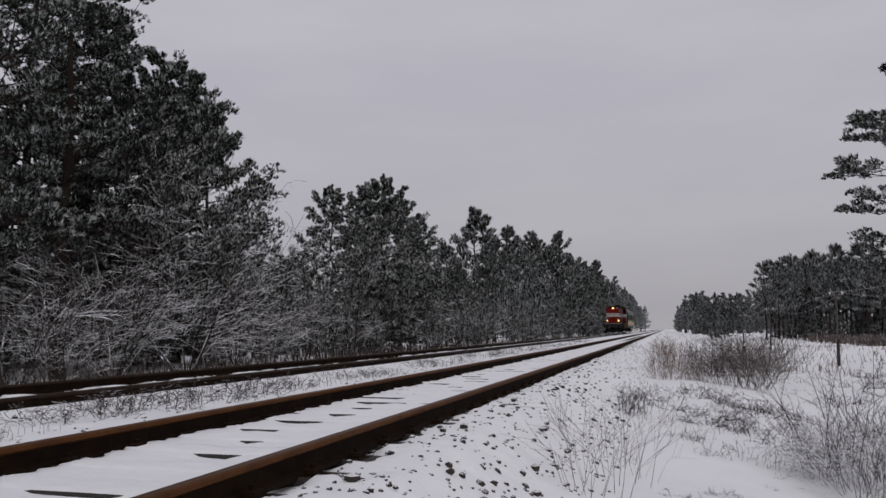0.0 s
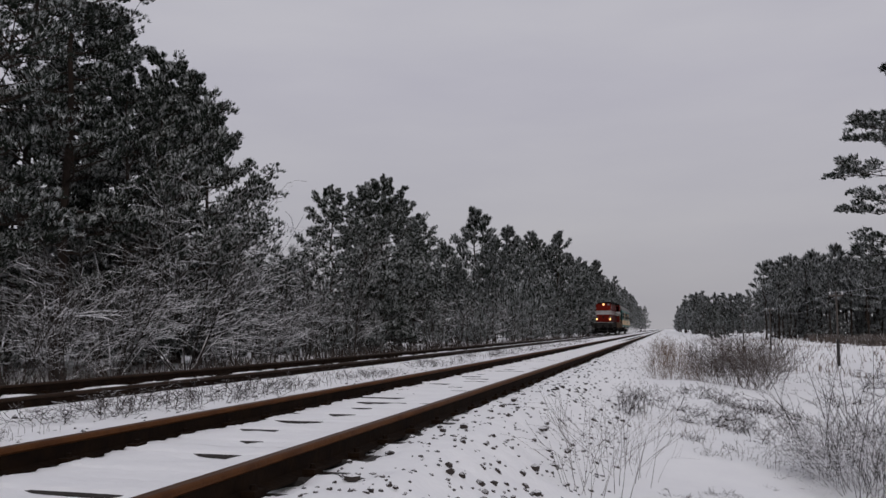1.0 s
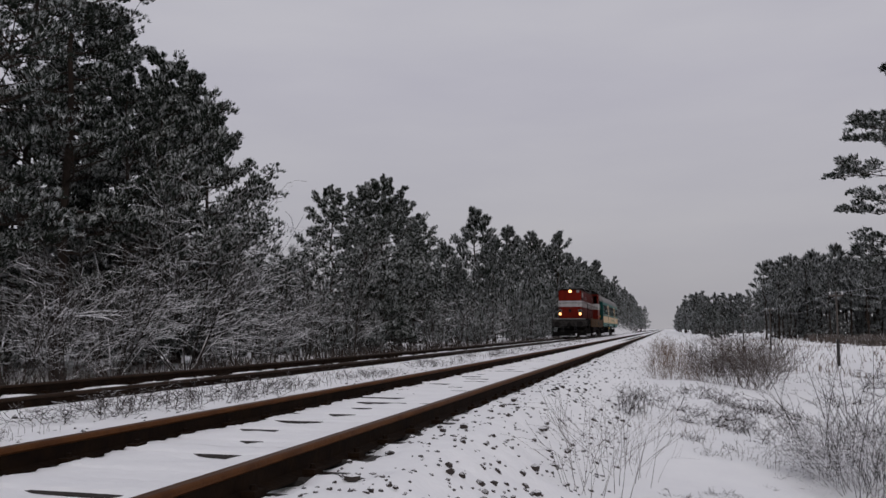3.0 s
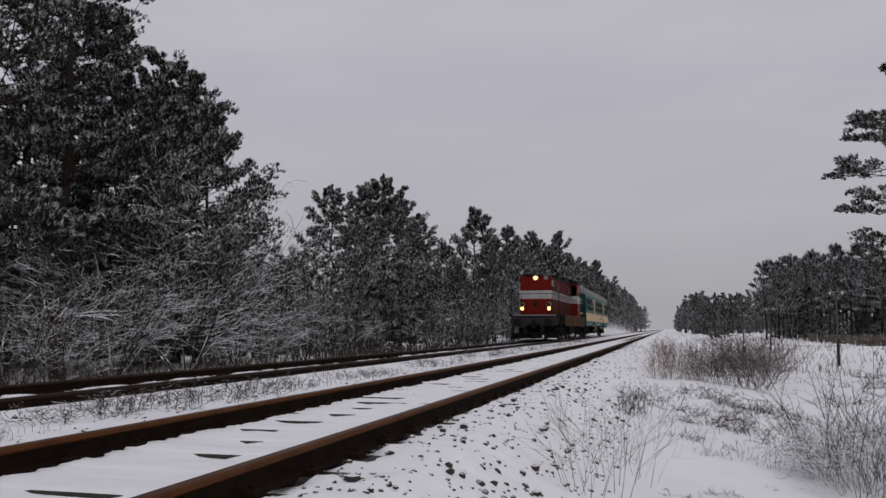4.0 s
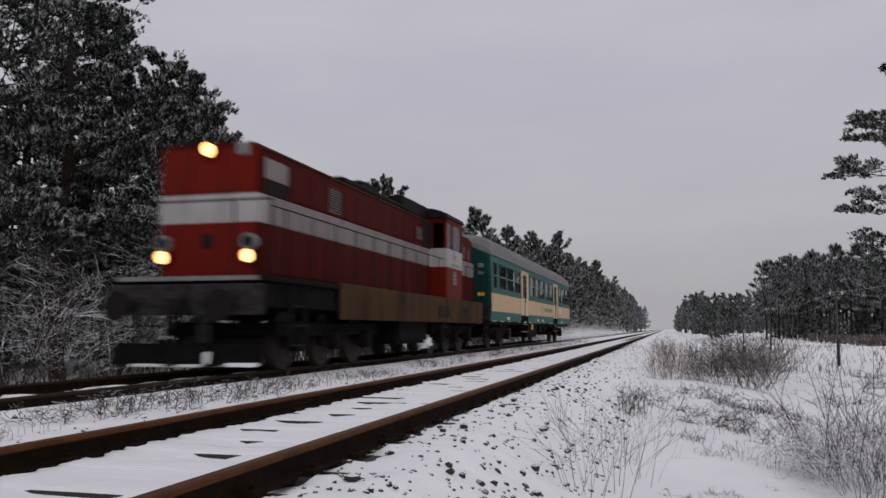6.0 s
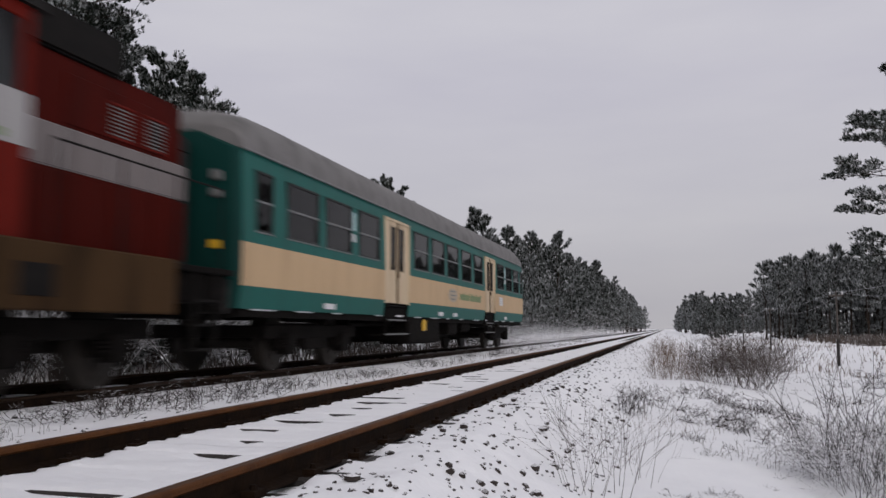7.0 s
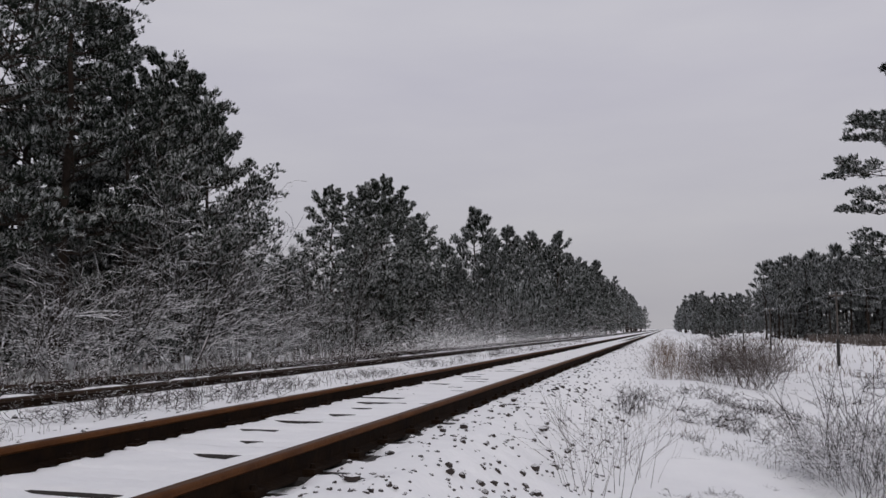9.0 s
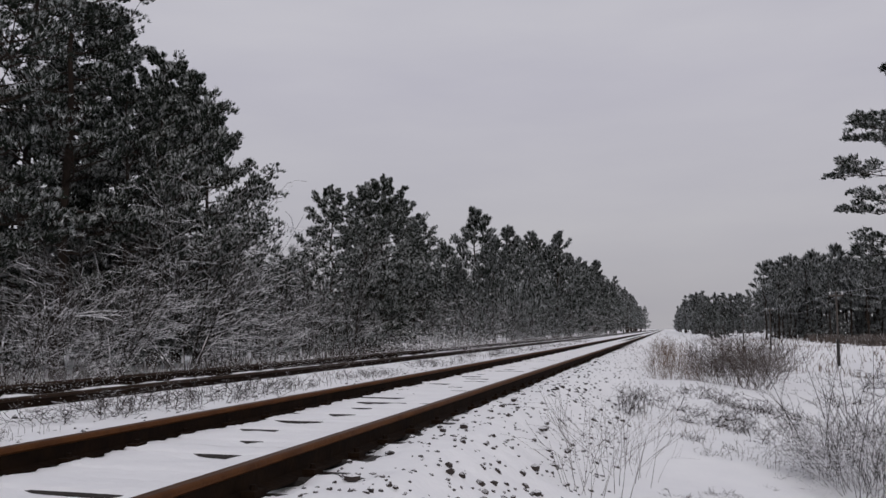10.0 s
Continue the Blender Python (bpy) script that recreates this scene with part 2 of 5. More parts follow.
def block(name, sx, sy, sz, bevel, mats, seg=1):
    bm = bmesh.new()
    bmesh.ops.create_cube(bm, size=1.0, matrix=Matrix.Diagonal((sx, sy, sz, 1)))
    if bevel:
        bmesh.ops.bevel(bm, geom=bm.edges[:], offset=bevel, segments=seg, affect="EDGES")
    me = bpy.data.meshes.new(name)
    bm.to_mesh(me)
    bm.free()
    for m in mats:
        me.materials.append(m)
    return me


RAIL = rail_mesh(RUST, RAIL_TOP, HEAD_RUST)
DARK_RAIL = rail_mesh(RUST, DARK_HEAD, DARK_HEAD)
SLEEPER_MESH = block("sleeper", 2.4, 0.24, 0.14, 0.012, [SLEEPER])
SLEEPER_STEP = 0.62


def clip_mesh():
    bm = bmesh.new()
    for dx in (-0.10, 0.10):
        bmesh.ops.create_cube(bm, size=1.0, matrix=Matrix.Translation((dx, 0, 0.012)) @ Matrix.Diagonal((0.07, 0.11, 0.035, 1)))
        bmesh.ops.create_cone(bm, cap_ends=True, segments=6, radius1=0.020, radius2=0.016, depth=0.035, matrix=Matrix.Translation((dx, 0, 0.035)))
    bmesh.ops.create_cube(bm, size=1.0, matrix=Matrix.Translation((0, 0, -0.012)) @ Matrix.Diagonal((0.34, 0.16, 0.02, 1)))
    me = bpy.data.meshes.new("rail_clip")
    bm.to_mesh(me)
    bm.free()
    me.materials.append(RUST)
    return me


CLIP = clip_mesh()


def track(x, head, label, first, count, rail):
    root = tagged(new("railway_track"), label, "railway track")
    root.location = (x, 0, head)
    for side in (-1, 1):
        part("rail", rail, root, "rusty brown steel rail with a worn head", at=pose(side * GAUGE / 2, 0, 0))
    rnd = random.Random(int(-x * 100))
    for k in range(count):
        y = first + k * SLEEPER_STEP
        s = part("sleeper", SLEEPER_MESH, root, at=pose(rnd.uniform(-0.02, 0.02), y - 0.018, -0.21, 0, 0, rnd.uniform(-0.5, 0.5)))
        if y < 34:
            for side in (-1, 1):
                part("rail_clip", CLIP, s, at=pose(side * GAUGE / 2, 0, 0.075))
    return root


near_track = track(NEAR_TRACK, 0.0, "near railway track with rusty rails and snow-covered sleepers", 1.1, 160, RAIL)
far_track = track(FAR_TRACK, FAR_HEAD, "far railway track with rusty rails half sunk in snow", 3.3, 120, DARK_RAIL)


def snow_bed(x, head, first, count, seed, fine, lumps):
    """Snow between the rails: caps on the sleepers, with hollows that bare some sleeper edges."""
    ys = [-60.0, first - 1.5]
    for k in range(count):
        y0 = first + k * SLEEPER_STEP - 0.12
        ys += [y0 - 0.30, y0 - 0.22, y0 - 0.14, y0 - 0.08, y0 - 0.05, y0 - 0.012, y0 + 0.018, y0 + 0.05, y0 + 0.13, y0 + 0.24, y0 + 0.34]
    ys += [ys[-1] + 20, 300, 800] + [2.0 + 0.03 * k for k in range(300 if fine else 0)]
    half = GAUGE / 2 - 0.012
    edge = [0.0, 0.012, 0.025, 0.04, 0.055, 0.075, 0.10, 0.13, 0.165, 0.2]
    xs = np.array([-half + e for e in edge] + list(np.linspace(-half + 0.24, half - 0.24, 22)) + [half - e for e in edge[::-1]])

    def zf(X, Y):
        ph = (Y - (first - 0.12)) % SLEEPER_STEP
        k = np.floor((Y - (first - 0.12)) / SLEEPER_STEP + 0.35)
        r1, r2, r3 = [lattice(k, k * 0 + q, seed) for q in (1.0, 2.0, 3.0)]
        bare = np.clip((0.12 + 0.22 * r2 - np.abs(X + 0.24 - 0.5 * (r1 - 0.5))) / 0.10, 0, 1) * (r3 > 0.08)
        on = (ph < 0.24).astype(float)
        hollow = np.clip((ph - (SLEEPER_STEP - 0.34)) / 0.32, 0, 1)
        z = -0.130 + 0.016 * (lattice(X / 0.3, Y / 0.3, seed + 1) - 0.5) + 0.010 * (lattice(X / 0.09, Y / 0.11, seed + 4) - 0.5) + 0.007 * (lattice(X / 0.045, Y / 0.05, seed + 6) - 0.5) + 0.006 * on
        z = z - (0.026 * bare + 0.006) * hollow
        z = z + lumps * (lattice(X / 0.5, Y / 0.45, seed + 5) - 0.5)
        gap = 0.01 + 0.11 * lattice(np.sign(X) * 3 + 5, Y / 0.21, seed + 2) ** 1.3 + 0.05 * lattice(np.sign(X) * 3 + 5, Y / 0.06, seed + 3)
        z = z - 0.16 * np.clip((gap - (half - np.abs(X))) / 0.035, 0, 1)
        return z

    v, f = grid(list(xs), sorted(ys), zf)
    ob = new("snow_bed", quick_mesh("snow_bed", v, f, [SNOW], smooth=True))
    ob.location = (x, 0, head)
    return tagged(ob, "trodden snow lying between the rails over the sleepers", "snow", kind="structure")


snow_bed(NEAR_TRACK, 0.0, 1.1, 75, 11, True, 0.0)
snow_bed(FAR_TRACK, FAR_HEAD - 0.004, 3.3, 60, 21, False, 0.05)

# ---- trees ----
def tuft_mesh(rng, P, D, size, blades):
    """Needle tufts at P along D: narrow blades, pointed at both ends, that stand out round each shoot."""
    n = len(P)
    D = D / np.maximum(np.linalg.norm(D, axis=1, keepdims=True), 1e-9)
    ref = np.where(np.abs(D[:, 2:3]) > 0.9, np.array([[1.0, 0, 0]]), np.array([[0, 0, 1.0]]))
    U = np.cross(D, ref)
    U /= np.linalg.norm(U, axis=1, keepdims=True)
    W = np.cross(D, U)
    t = (np.arange(blades) * 2 * math.pi / blades)[None, :, None] + rng.uniform(0, 6.28, (n, 1, 1)) + rng.uniform(-0.4, 0.4, (n, blades, 1))
    a = rng.uniform(0.10, 0.75, (n, blades, 1))
    side = np.cos(t) * U[:, None] + np.sin(t) * W[:, None]
    across = -np.sin(t) * U[:, None] + np.cos(t) * W[:, None]
    big = rng.uniform(0.7, 1.3, (n, 1, 1)) * size
    root = P[:, None] - D[:, None] * big * 0.5
    arm = (D[:, None] * np.cos(a) + side * np.sin(a)) * big * rng.uniform(0.8, 1.3, (n, blades, 1))
    v = np.concatenate([root, root + arm, root + arm * 0.5 + across * big * rng.uniform(0.16, 0.28, (n, blades, 1))], axis=1).reshape(-1, 3)
    k = 1 + 2 * blades
    f = np.stack([np.zeros(blades, dtype=int), 1 + np.arange(blades), 1 + blades + np.arange(blades)], axis=1)
    return v, (f[None] + (np.arange(n) * k)[:, None, None]).reshape(-1, 3)


def pine_meshes(seed, h, r, base, limbs, per_clump, size, blades, clump, needles, cone=False, twigs=True, sprays=8, boughs=(), flat=0.6, lump=0.55, bare=None, up=0.65, wide=1.0):
    """A Scots pine: a tapered trunk, limbs that rise at their ends, and sprays of upturned needle shoots with gaps between them."""
    rng = np.random.default_rng(seed)
    segs = []
    steps = 10
    lean = rng.normal(0, 0.018, 2) * h
    bend = rng.normal(0, 0.008, (steps + 1, 2)) * h
    spine = np.array([[lean[0] * (k / steps) ** 1.5 + bend[k, 0] * (0 < k), lean[1] * (k / steps) ** 1.5 + bend[k, 1] * (0 < k), h * 0.97 * k / steps] for k in range(steps + 1)])
    thick = h * 0.0125
    rad = [thick * (1 - 0.88 * k / steps) * (1.35 if k == 0 else 1) for k in range(steps + 1)]
    trunk = [(*spine[k], rad[k], *spine[k + 1], rad[k + 1]) for k in range(steps)]

    def on_trunk(z):
        q = np.clip(z / (h * 0.97), 0, 1) * steps
        k = min(int(q), steps - 1)
        return spine[k] + (spine[k + 1] - spine[k]) * (q - k)

    plan = list(boughs)
    for i in range(limbs):
        u = (i + rng.uniform(0.1, 0.9)) / limbs
        az = i * 2.4 + rng.normal(0, 0.4)
        prof = (1 - u ** 2.0) ** 0.75 * (0.66 + 0.34 * min(1, u * 3))
        if cone:
            prof = (1 - u) ** 0.75 * (0.75 + 0.25 * min(1, u * 4))
        wave = float(lattice(np.array([az % 6.283 * 0.8]), np.array([u * 4.5]), seed)[0])
        plan.append((base + (0.96 - base) * u, az, max(0.12, prof) * r * (1 - lump + 2 * lump * wave) * rng.uniform(0.8, 1.1), rng.uniform(0.0, 0.3) + 0.75 * u))
    centres, outs = [], []
    for zq, az, ln, rise in plan:
        out = np.array([math.cos(az), math.sin(az), 0])
        across = np.array([-out[1], out[0], 0])
        p = on_trunk(zq * h)
        pts = [p]
        sway = rng.normal(0, 0.07 * ln)
        for k in range(1, 5):
            q = k / 4
            pts.append(p + out * ln * q + across * sway * math.sin(q * 3.1) + np.array([0, 0, ln * (rise * q * q - 0.10 * math.sin(q * 3.1) * (1 - zq))]) + rng.normal(0, 0.025 * ln, 3))
        r0 = max(0.012, thick * (0.36 - 0.2 * zq))
        if twigs:
            for k in range(4):
                segs.append((*pts[k], r0 * (1 - 0.22 * k), *pts[k + 1], r0 * (1 - 0.22 * (k + 1))))
        else:
            segs.append((*pts[0], r0, *pts[3], r0 * 0.3))
        ends = [(pts[4], 0.9), ((pts[4] + pts[3]) / 2, 0.8)]
        for s in range(sprays - 2):
            q = 0.28 + 0.7 * (s + rng.random()) / (sprays - 2)
            k = min(3, int(q * 4))
            b = pts[k] + (pts[k + 1] - pts[k]) * (q * 4 - k)
            sgn = 1 if s % 2 else -1
            e = b + (across * sgn * rng.uniform(0.4, 1.0) + out * rng.uniform(0.2, 0.7)) * ln * 0.40 * (1.15 - 0.5 * q) + np.array([0, 0, ln * rng.uniform(-0.02, 0.2)])
            if twigs:
                segs.append((*b, r0 * 0.4, *e, r0 * 0.15))
            ends.append((e, rng.uniform(0.6, 1.0)))
        for e, w in ends:
            centres.append((*e, w * (0.30 + 0.70 * min(1.0, ln / r))))
            outs.append(out)
    centres += [(*(spine[-1] + np.array([0, 0, dz * h])), w) for dz, w in ((-0.03, 0.34), (-0.01, 0.26), (0.015, 0.15))]
    outs += [np.array([0, 0, 1.0])] * 3
    C, O = np.array(centres), np.array(outs)
    n = len(C)
    g = rng.normal(0, 1, (n, per_clump, 3))
    g /= np.linalg.norm(g, axis=2, keepdims=True)
    g[..., 2] = np.where(g[..., 2] < -0.2, -g[..., 2], g[..., 2])
    rad3 = clump * C[:, None, 3:4] * rng.uniform(0.3, 1.0, (n, per_clump, 1)) ** 0.6 * np.where(rng.random((n, per_clump, 1)) < 0.12, 1.35, 1.0)
    P = (C[:, None, :3] + (g + O[:, None] * 0.25) * rad3 * np.array([wide, wide, flat])).reshape(-1, 3)
    D = (g * 0.45 + O[:, None] * 0.35 + np.array([0, 0, up]) + rng.normal(0, 0.25, g.shape)).reshape(-1, 3)
    fv, ff = tuft_mesh(rng, P, D, size, blades)
    # outer upper shoots carry rime; the rest take darker needles, crown shade painted in
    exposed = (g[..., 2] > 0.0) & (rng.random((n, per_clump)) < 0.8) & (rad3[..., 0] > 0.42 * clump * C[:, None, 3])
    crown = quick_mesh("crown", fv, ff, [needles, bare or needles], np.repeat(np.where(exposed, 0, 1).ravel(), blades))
    if twigs:                                                   # short shoots that carry the tufts
        pick = rng.permutation(len(P))[: len(P) // 6]
        own = np.repeat(C[:, :3], per_clump, axis=0)[pick]
        segs += [(*a, 0.011, *b, 0.005) for a, b in zip(own, P[pick])]
    tv, tf = sticks(trunk, 8 if twigs else 5)
    lv, lf = sticks(segs, 4 if twigs else 3)
    tr = quick_mesh("trunk", np.concatenate([tv, lv]), np.concatenate([tf, lf + len(tv)]), [PINE_BARK], smooth=False)
    return tr, crown


def plant_pine(meshes, x, y, scale=1.0, turn=0.0, label="", group="pines along the line", sink=0.05):
    root = tagged(new("pine_tree"), label or "tall Scots pine with rime-frosted dark green needles", "pine tree", group)
    root.location, root.rotation_euler, root.scale = (x, y, gz(x, y) - sink), (0, 0, turn), (scale, scale, scale)
    part("trunk", meshes[0], root, "brown scaly pine trunk and limbs")
    part("crown", meshes[1], root, "dark green needles dusted with rime")
    return root


def shrub_mesh(seed, stems, height, spread, levels, kids, droop=0.0, thick=0.03, mat=None, curl=0.25, thin=0.004, upright=1.0, sides=3, patch=0.06, fork=(0.4, 0.9, 0.6, 1.0), reach=(0.35, 0.6), arch=0.0):
    """Bare branching stems that fork a few times."""
    rng = np.random.default_rng(seed)
    segs, stack = [], []
    for s in range(stems):
        az = rng.uniform(0, 6.283)
        tilt = rng.uniform(0.1, 1.0) * spread
        d = np.array([math.cos(az) * tilt, math.sin(az) * tilt, upright])
        stack.append((np.array([math.cos(az), math.sin(az), 0]) * rng.uniform(0, 1.0) ** 0.6 * patch * height, d / np.linalg.norm(d), height * rng.uniform(0.7, 1.0), thick * rng.uniform(0.6, 1), 0))
    while stack:
        p, d, ln, rd, lev = stack.pop()
        nseg = 5 if lev == 0 else 4 if lev < 3 else 3
        for k in range(nseg):
            d = d + rng.normal(0, curl / (1.5 if lev == 0 else 1), 3) * 0.6 + np.array([0, 0, -droop * (lev > 0) + (0.05 - arch * k if lev == 0 else 0)])
            d /= np.linalg.norm(d)
            q = p + d * ln / nseg
            r1 = max(thin, rd * (1 - 0.6 / nseg))
            segs.append((*p, max(thin, rd), *q, r1))
            if lev < levels and (k > 0 or lev > 0):
                for c in range(kids if lev < 2 else max(1, kids - 1)):
                    if rng.random() < 0.8:
                        sv = rng.normal(0, 1, 3)
                        sv -= sv.dot(d) * d
                        sv /= np.linalg.norm(sv)
                        nd = d * rng.uniform(fork[0], fork[1]) + sv * rng.uniform(fork[2], fork[3])
                        nd /= np.linalg.norm(nd)
                        stack.append((p + (q - p) * rng.random(), nd, ln * rng.uniform(*reach), r1 * 0.55, lev + 1))
            p, rd = q, r1
    v, f = sticks(segs, sides)
    return quick_mesh("branches", v, f, [mat or TWIGS])


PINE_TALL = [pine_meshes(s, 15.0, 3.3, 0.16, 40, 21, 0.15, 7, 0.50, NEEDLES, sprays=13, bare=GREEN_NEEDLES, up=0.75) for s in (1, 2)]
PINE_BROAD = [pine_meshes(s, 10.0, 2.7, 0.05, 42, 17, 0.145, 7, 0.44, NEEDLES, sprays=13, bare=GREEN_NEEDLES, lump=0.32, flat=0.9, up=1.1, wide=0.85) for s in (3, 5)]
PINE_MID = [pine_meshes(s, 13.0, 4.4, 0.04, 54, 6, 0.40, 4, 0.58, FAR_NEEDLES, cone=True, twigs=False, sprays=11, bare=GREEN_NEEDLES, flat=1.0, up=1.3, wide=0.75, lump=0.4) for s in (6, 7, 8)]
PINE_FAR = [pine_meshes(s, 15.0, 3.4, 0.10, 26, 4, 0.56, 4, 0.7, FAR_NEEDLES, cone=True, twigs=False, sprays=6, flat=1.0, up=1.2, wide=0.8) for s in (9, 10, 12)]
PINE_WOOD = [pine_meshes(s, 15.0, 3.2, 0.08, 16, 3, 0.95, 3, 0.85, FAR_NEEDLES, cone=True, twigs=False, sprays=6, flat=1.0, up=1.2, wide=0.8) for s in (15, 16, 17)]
PINE_STAND = [pine_meshes(s, 15.0, 3.1, 0.34, 18, 4, 0.76, 3, 0.7, FAR_NEEDLES, twigs=False, sprays=6, up=1.1, wide=0.9, bare=GREEN_NEEDLES) for s in (21, 22, 23)]
PINE_YOUNG = [pine_meshes(s, 15.0, 4.6, 0.02, 14, 4, 1.2, 3, 1.2, GREEN_NEEDLES, cone=True, twigs=False, sprays=4) for s in (24, 25, 26)]
PINE_BUSH = pine_meshes(14, 5.0, 2.3, 0.03, 30, 12, 0.24, 5, 0.5, FAR_NEEDLES, twigs=False, sprays=7, bare=GREEN_NEEDLES)
# the lone pine's boughs reach out over the field: height share, direction, length, rise
PINE_EDGE = pine_meshes(19, 12.0, 1.3, 0.5, 10, 15, 0.14, 7, 0.30, NEEDLES, sprays=15, flat=0.6, bare=GREEN_NEEDLES,
                        boughs=[(0.34, 3.3, 1.5, 0.0), (0.38, 2.8, 1.8, -0.04), (0.41, 3.5, 1.7, 0.02), (0.51, 3.05, 2.1, -0.03), (0.54, 3.5, 2.0, 0.0), (0.62, 3.2, 2.5, 0.02), (0.64, 2.8, 2.1, 0.05), (0.72, 3.1, 1.7, 0.1), (0.75, 3.4, 1.6, 0.15), (0.78, 2.7, 1.5, 0.2)])
F_PIX = 1488.3


def at_line(px, lateral):
    """Distance along the line at which a point that far to the left (negative) shows in the direction px."""
    a = YAW + math.atan((784 - px) / F_PIX)
    return -lateral / math.tan(a)


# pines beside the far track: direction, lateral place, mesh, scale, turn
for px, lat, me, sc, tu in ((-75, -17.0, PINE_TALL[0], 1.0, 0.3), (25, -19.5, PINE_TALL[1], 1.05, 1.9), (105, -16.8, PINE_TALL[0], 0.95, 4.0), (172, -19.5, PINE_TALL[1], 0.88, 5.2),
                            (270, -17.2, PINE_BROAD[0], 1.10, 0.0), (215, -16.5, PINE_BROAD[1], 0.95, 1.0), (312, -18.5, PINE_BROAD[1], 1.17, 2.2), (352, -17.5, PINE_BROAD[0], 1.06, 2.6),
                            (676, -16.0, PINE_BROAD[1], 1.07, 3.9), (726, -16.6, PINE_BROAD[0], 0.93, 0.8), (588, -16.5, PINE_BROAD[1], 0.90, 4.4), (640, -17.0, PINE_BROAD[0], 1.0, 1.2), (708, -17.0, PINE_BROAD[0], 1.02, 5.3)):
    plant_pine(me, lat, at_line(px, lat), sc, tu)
rnd = random.Random(4)
for px, lat, sc in ((790, -17, 0.64), (815, -15.5, 0.52), (849, -17, 1.0), (876, -16.5, 0.82), (908, -17, 1.04), (935, -17, 1.08), (962, -18.5, 1.2), (988, -16, 1.25), (1010, -16.5, 1.17), (1032, -15, 1.1), (1052, -15.5, 1.3)):
    plant_pine(PINE_MID[int(px) % 3], lat, at_line(px, lat), sc, rnd.uniform(0, 6.28))
for k in range(9):
    y = 172 + k * 9 + rnd.uniform(-2, 2)
    plant_pine(PINE_MID[k % 3], -14.5 - rnd.uniform(0, 3), y, rnd.uniform(1.08, 1.25), rnd.uniform(0, 6.28))
for k in range(40):
    y = 255 + k * 9 + rnd.uniform(-3, 3)
    plant_pine(PINE_FAR[k % 3], -14 - rnd.uniform(0, 5), y, rnd.uniform(1.0, 1.2), rnd.uniform(0, 6.28))
plant_pine(PINE_EDGE, 9.8, 37.5, 1.13, 0.0, "lone Scots pine with sparse spreading snowy boughs", "pine at the field's edge")
for px, y, sc in ((1258, 150, 1.2), (1282, 160, 1.0)):
    a = math.atan((px - 784) / F_PIX) - YAW
    plant_pine(PINE_BUSH, y * math.tan(a), y, sc, y, "low bushy young pine standing in the snow", "young pines")


def wood(name, label, places, kinds=PINE_WOOD):
    """A far wood as one mass of many pines."""
    vs, fs, idx, base = [], [], [], 0
    for x, y, sc, tu, k in places:
        c, s = math.cos(tu) * sc, math.sin(tu) * sc
        for mi, me in enumerate(kinds[k]):
            n = len(me.vertices)
            co = np.empty(n * 3, dtype=np.float32)
            me.vertices.foreach_get("co", co)
            co = co.reshape(-1, 3)
            tri = np.empty(len(me.polygons) * 3, dtype=np.int32)
            me.loops.foreach_get("vertex_index", tri)
            vs.append(np.stack([co[:, 0] * c - co[:, 1] * s + x, co[:, 0] * s + co[:, 1] * c + y, co[:, 2] * sc + gz(x, y)], axis=1))
            fs.append(tri.reshape(-1, 3) + base)
            idx.append(np.full(len(fs[-1]), mi))
            base += n
    return tagged(new(name, quick_mesh(name, np.concatenate(vs), np.concatenate(fs), [PINE_BARK, FAR_NEEDLES], np.concatenate(idx))), label, "pine wood", kind="stuff")


def scatter(n, x0, x1, y0, y1, s0, s1, seed):
    r = random.Random(seed)
    return [(r.uniform(x0, x1), r.uniform(y0, y1), r.uniform(s0, s1), r.uniform(0, 6.28), r.randrange(3)) for _ in range(n)]


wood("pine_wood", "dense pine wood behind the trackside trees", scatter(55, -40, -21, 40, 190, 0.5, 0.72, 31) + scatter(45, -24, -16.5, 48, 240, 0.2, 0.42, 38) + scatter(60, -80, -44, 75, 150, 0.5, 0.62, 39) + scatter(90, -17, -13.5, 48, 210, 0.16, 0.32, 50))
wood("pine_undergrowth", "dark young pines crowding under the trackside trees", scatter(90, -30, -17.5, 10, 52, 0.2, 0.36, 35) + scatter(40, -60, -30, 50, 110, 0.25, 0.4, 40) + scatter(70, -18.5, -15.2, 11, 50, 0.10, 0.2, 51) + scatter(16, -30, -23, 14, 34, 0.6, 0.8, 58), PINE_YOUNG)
wood("pine_wood", "distant pine wood beside the line, rime and haze in its grey", scatter(80, 9, 52, 330, 390, 0.9, 1.1, 32) + scatter(28, 7, 12, 320, 800, 0.9, 1.1, 34) + scatter(50, 9, 60, 318, 332, 0.25, 0.5, 36))
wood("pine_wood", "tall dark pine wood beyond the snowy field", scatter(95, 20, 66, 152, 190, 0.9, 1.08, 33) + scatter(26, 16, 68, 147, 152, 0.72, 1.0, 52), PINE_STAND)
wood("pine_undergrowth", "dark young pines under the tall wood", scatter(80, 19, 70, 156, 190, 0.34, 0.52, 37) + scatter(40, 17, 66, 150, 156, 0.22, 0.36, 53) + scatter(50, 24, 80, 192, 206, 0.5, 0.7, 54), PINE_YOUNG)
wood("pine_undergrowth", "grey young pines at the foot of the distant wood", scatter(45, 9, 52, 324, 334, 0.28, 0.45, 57))

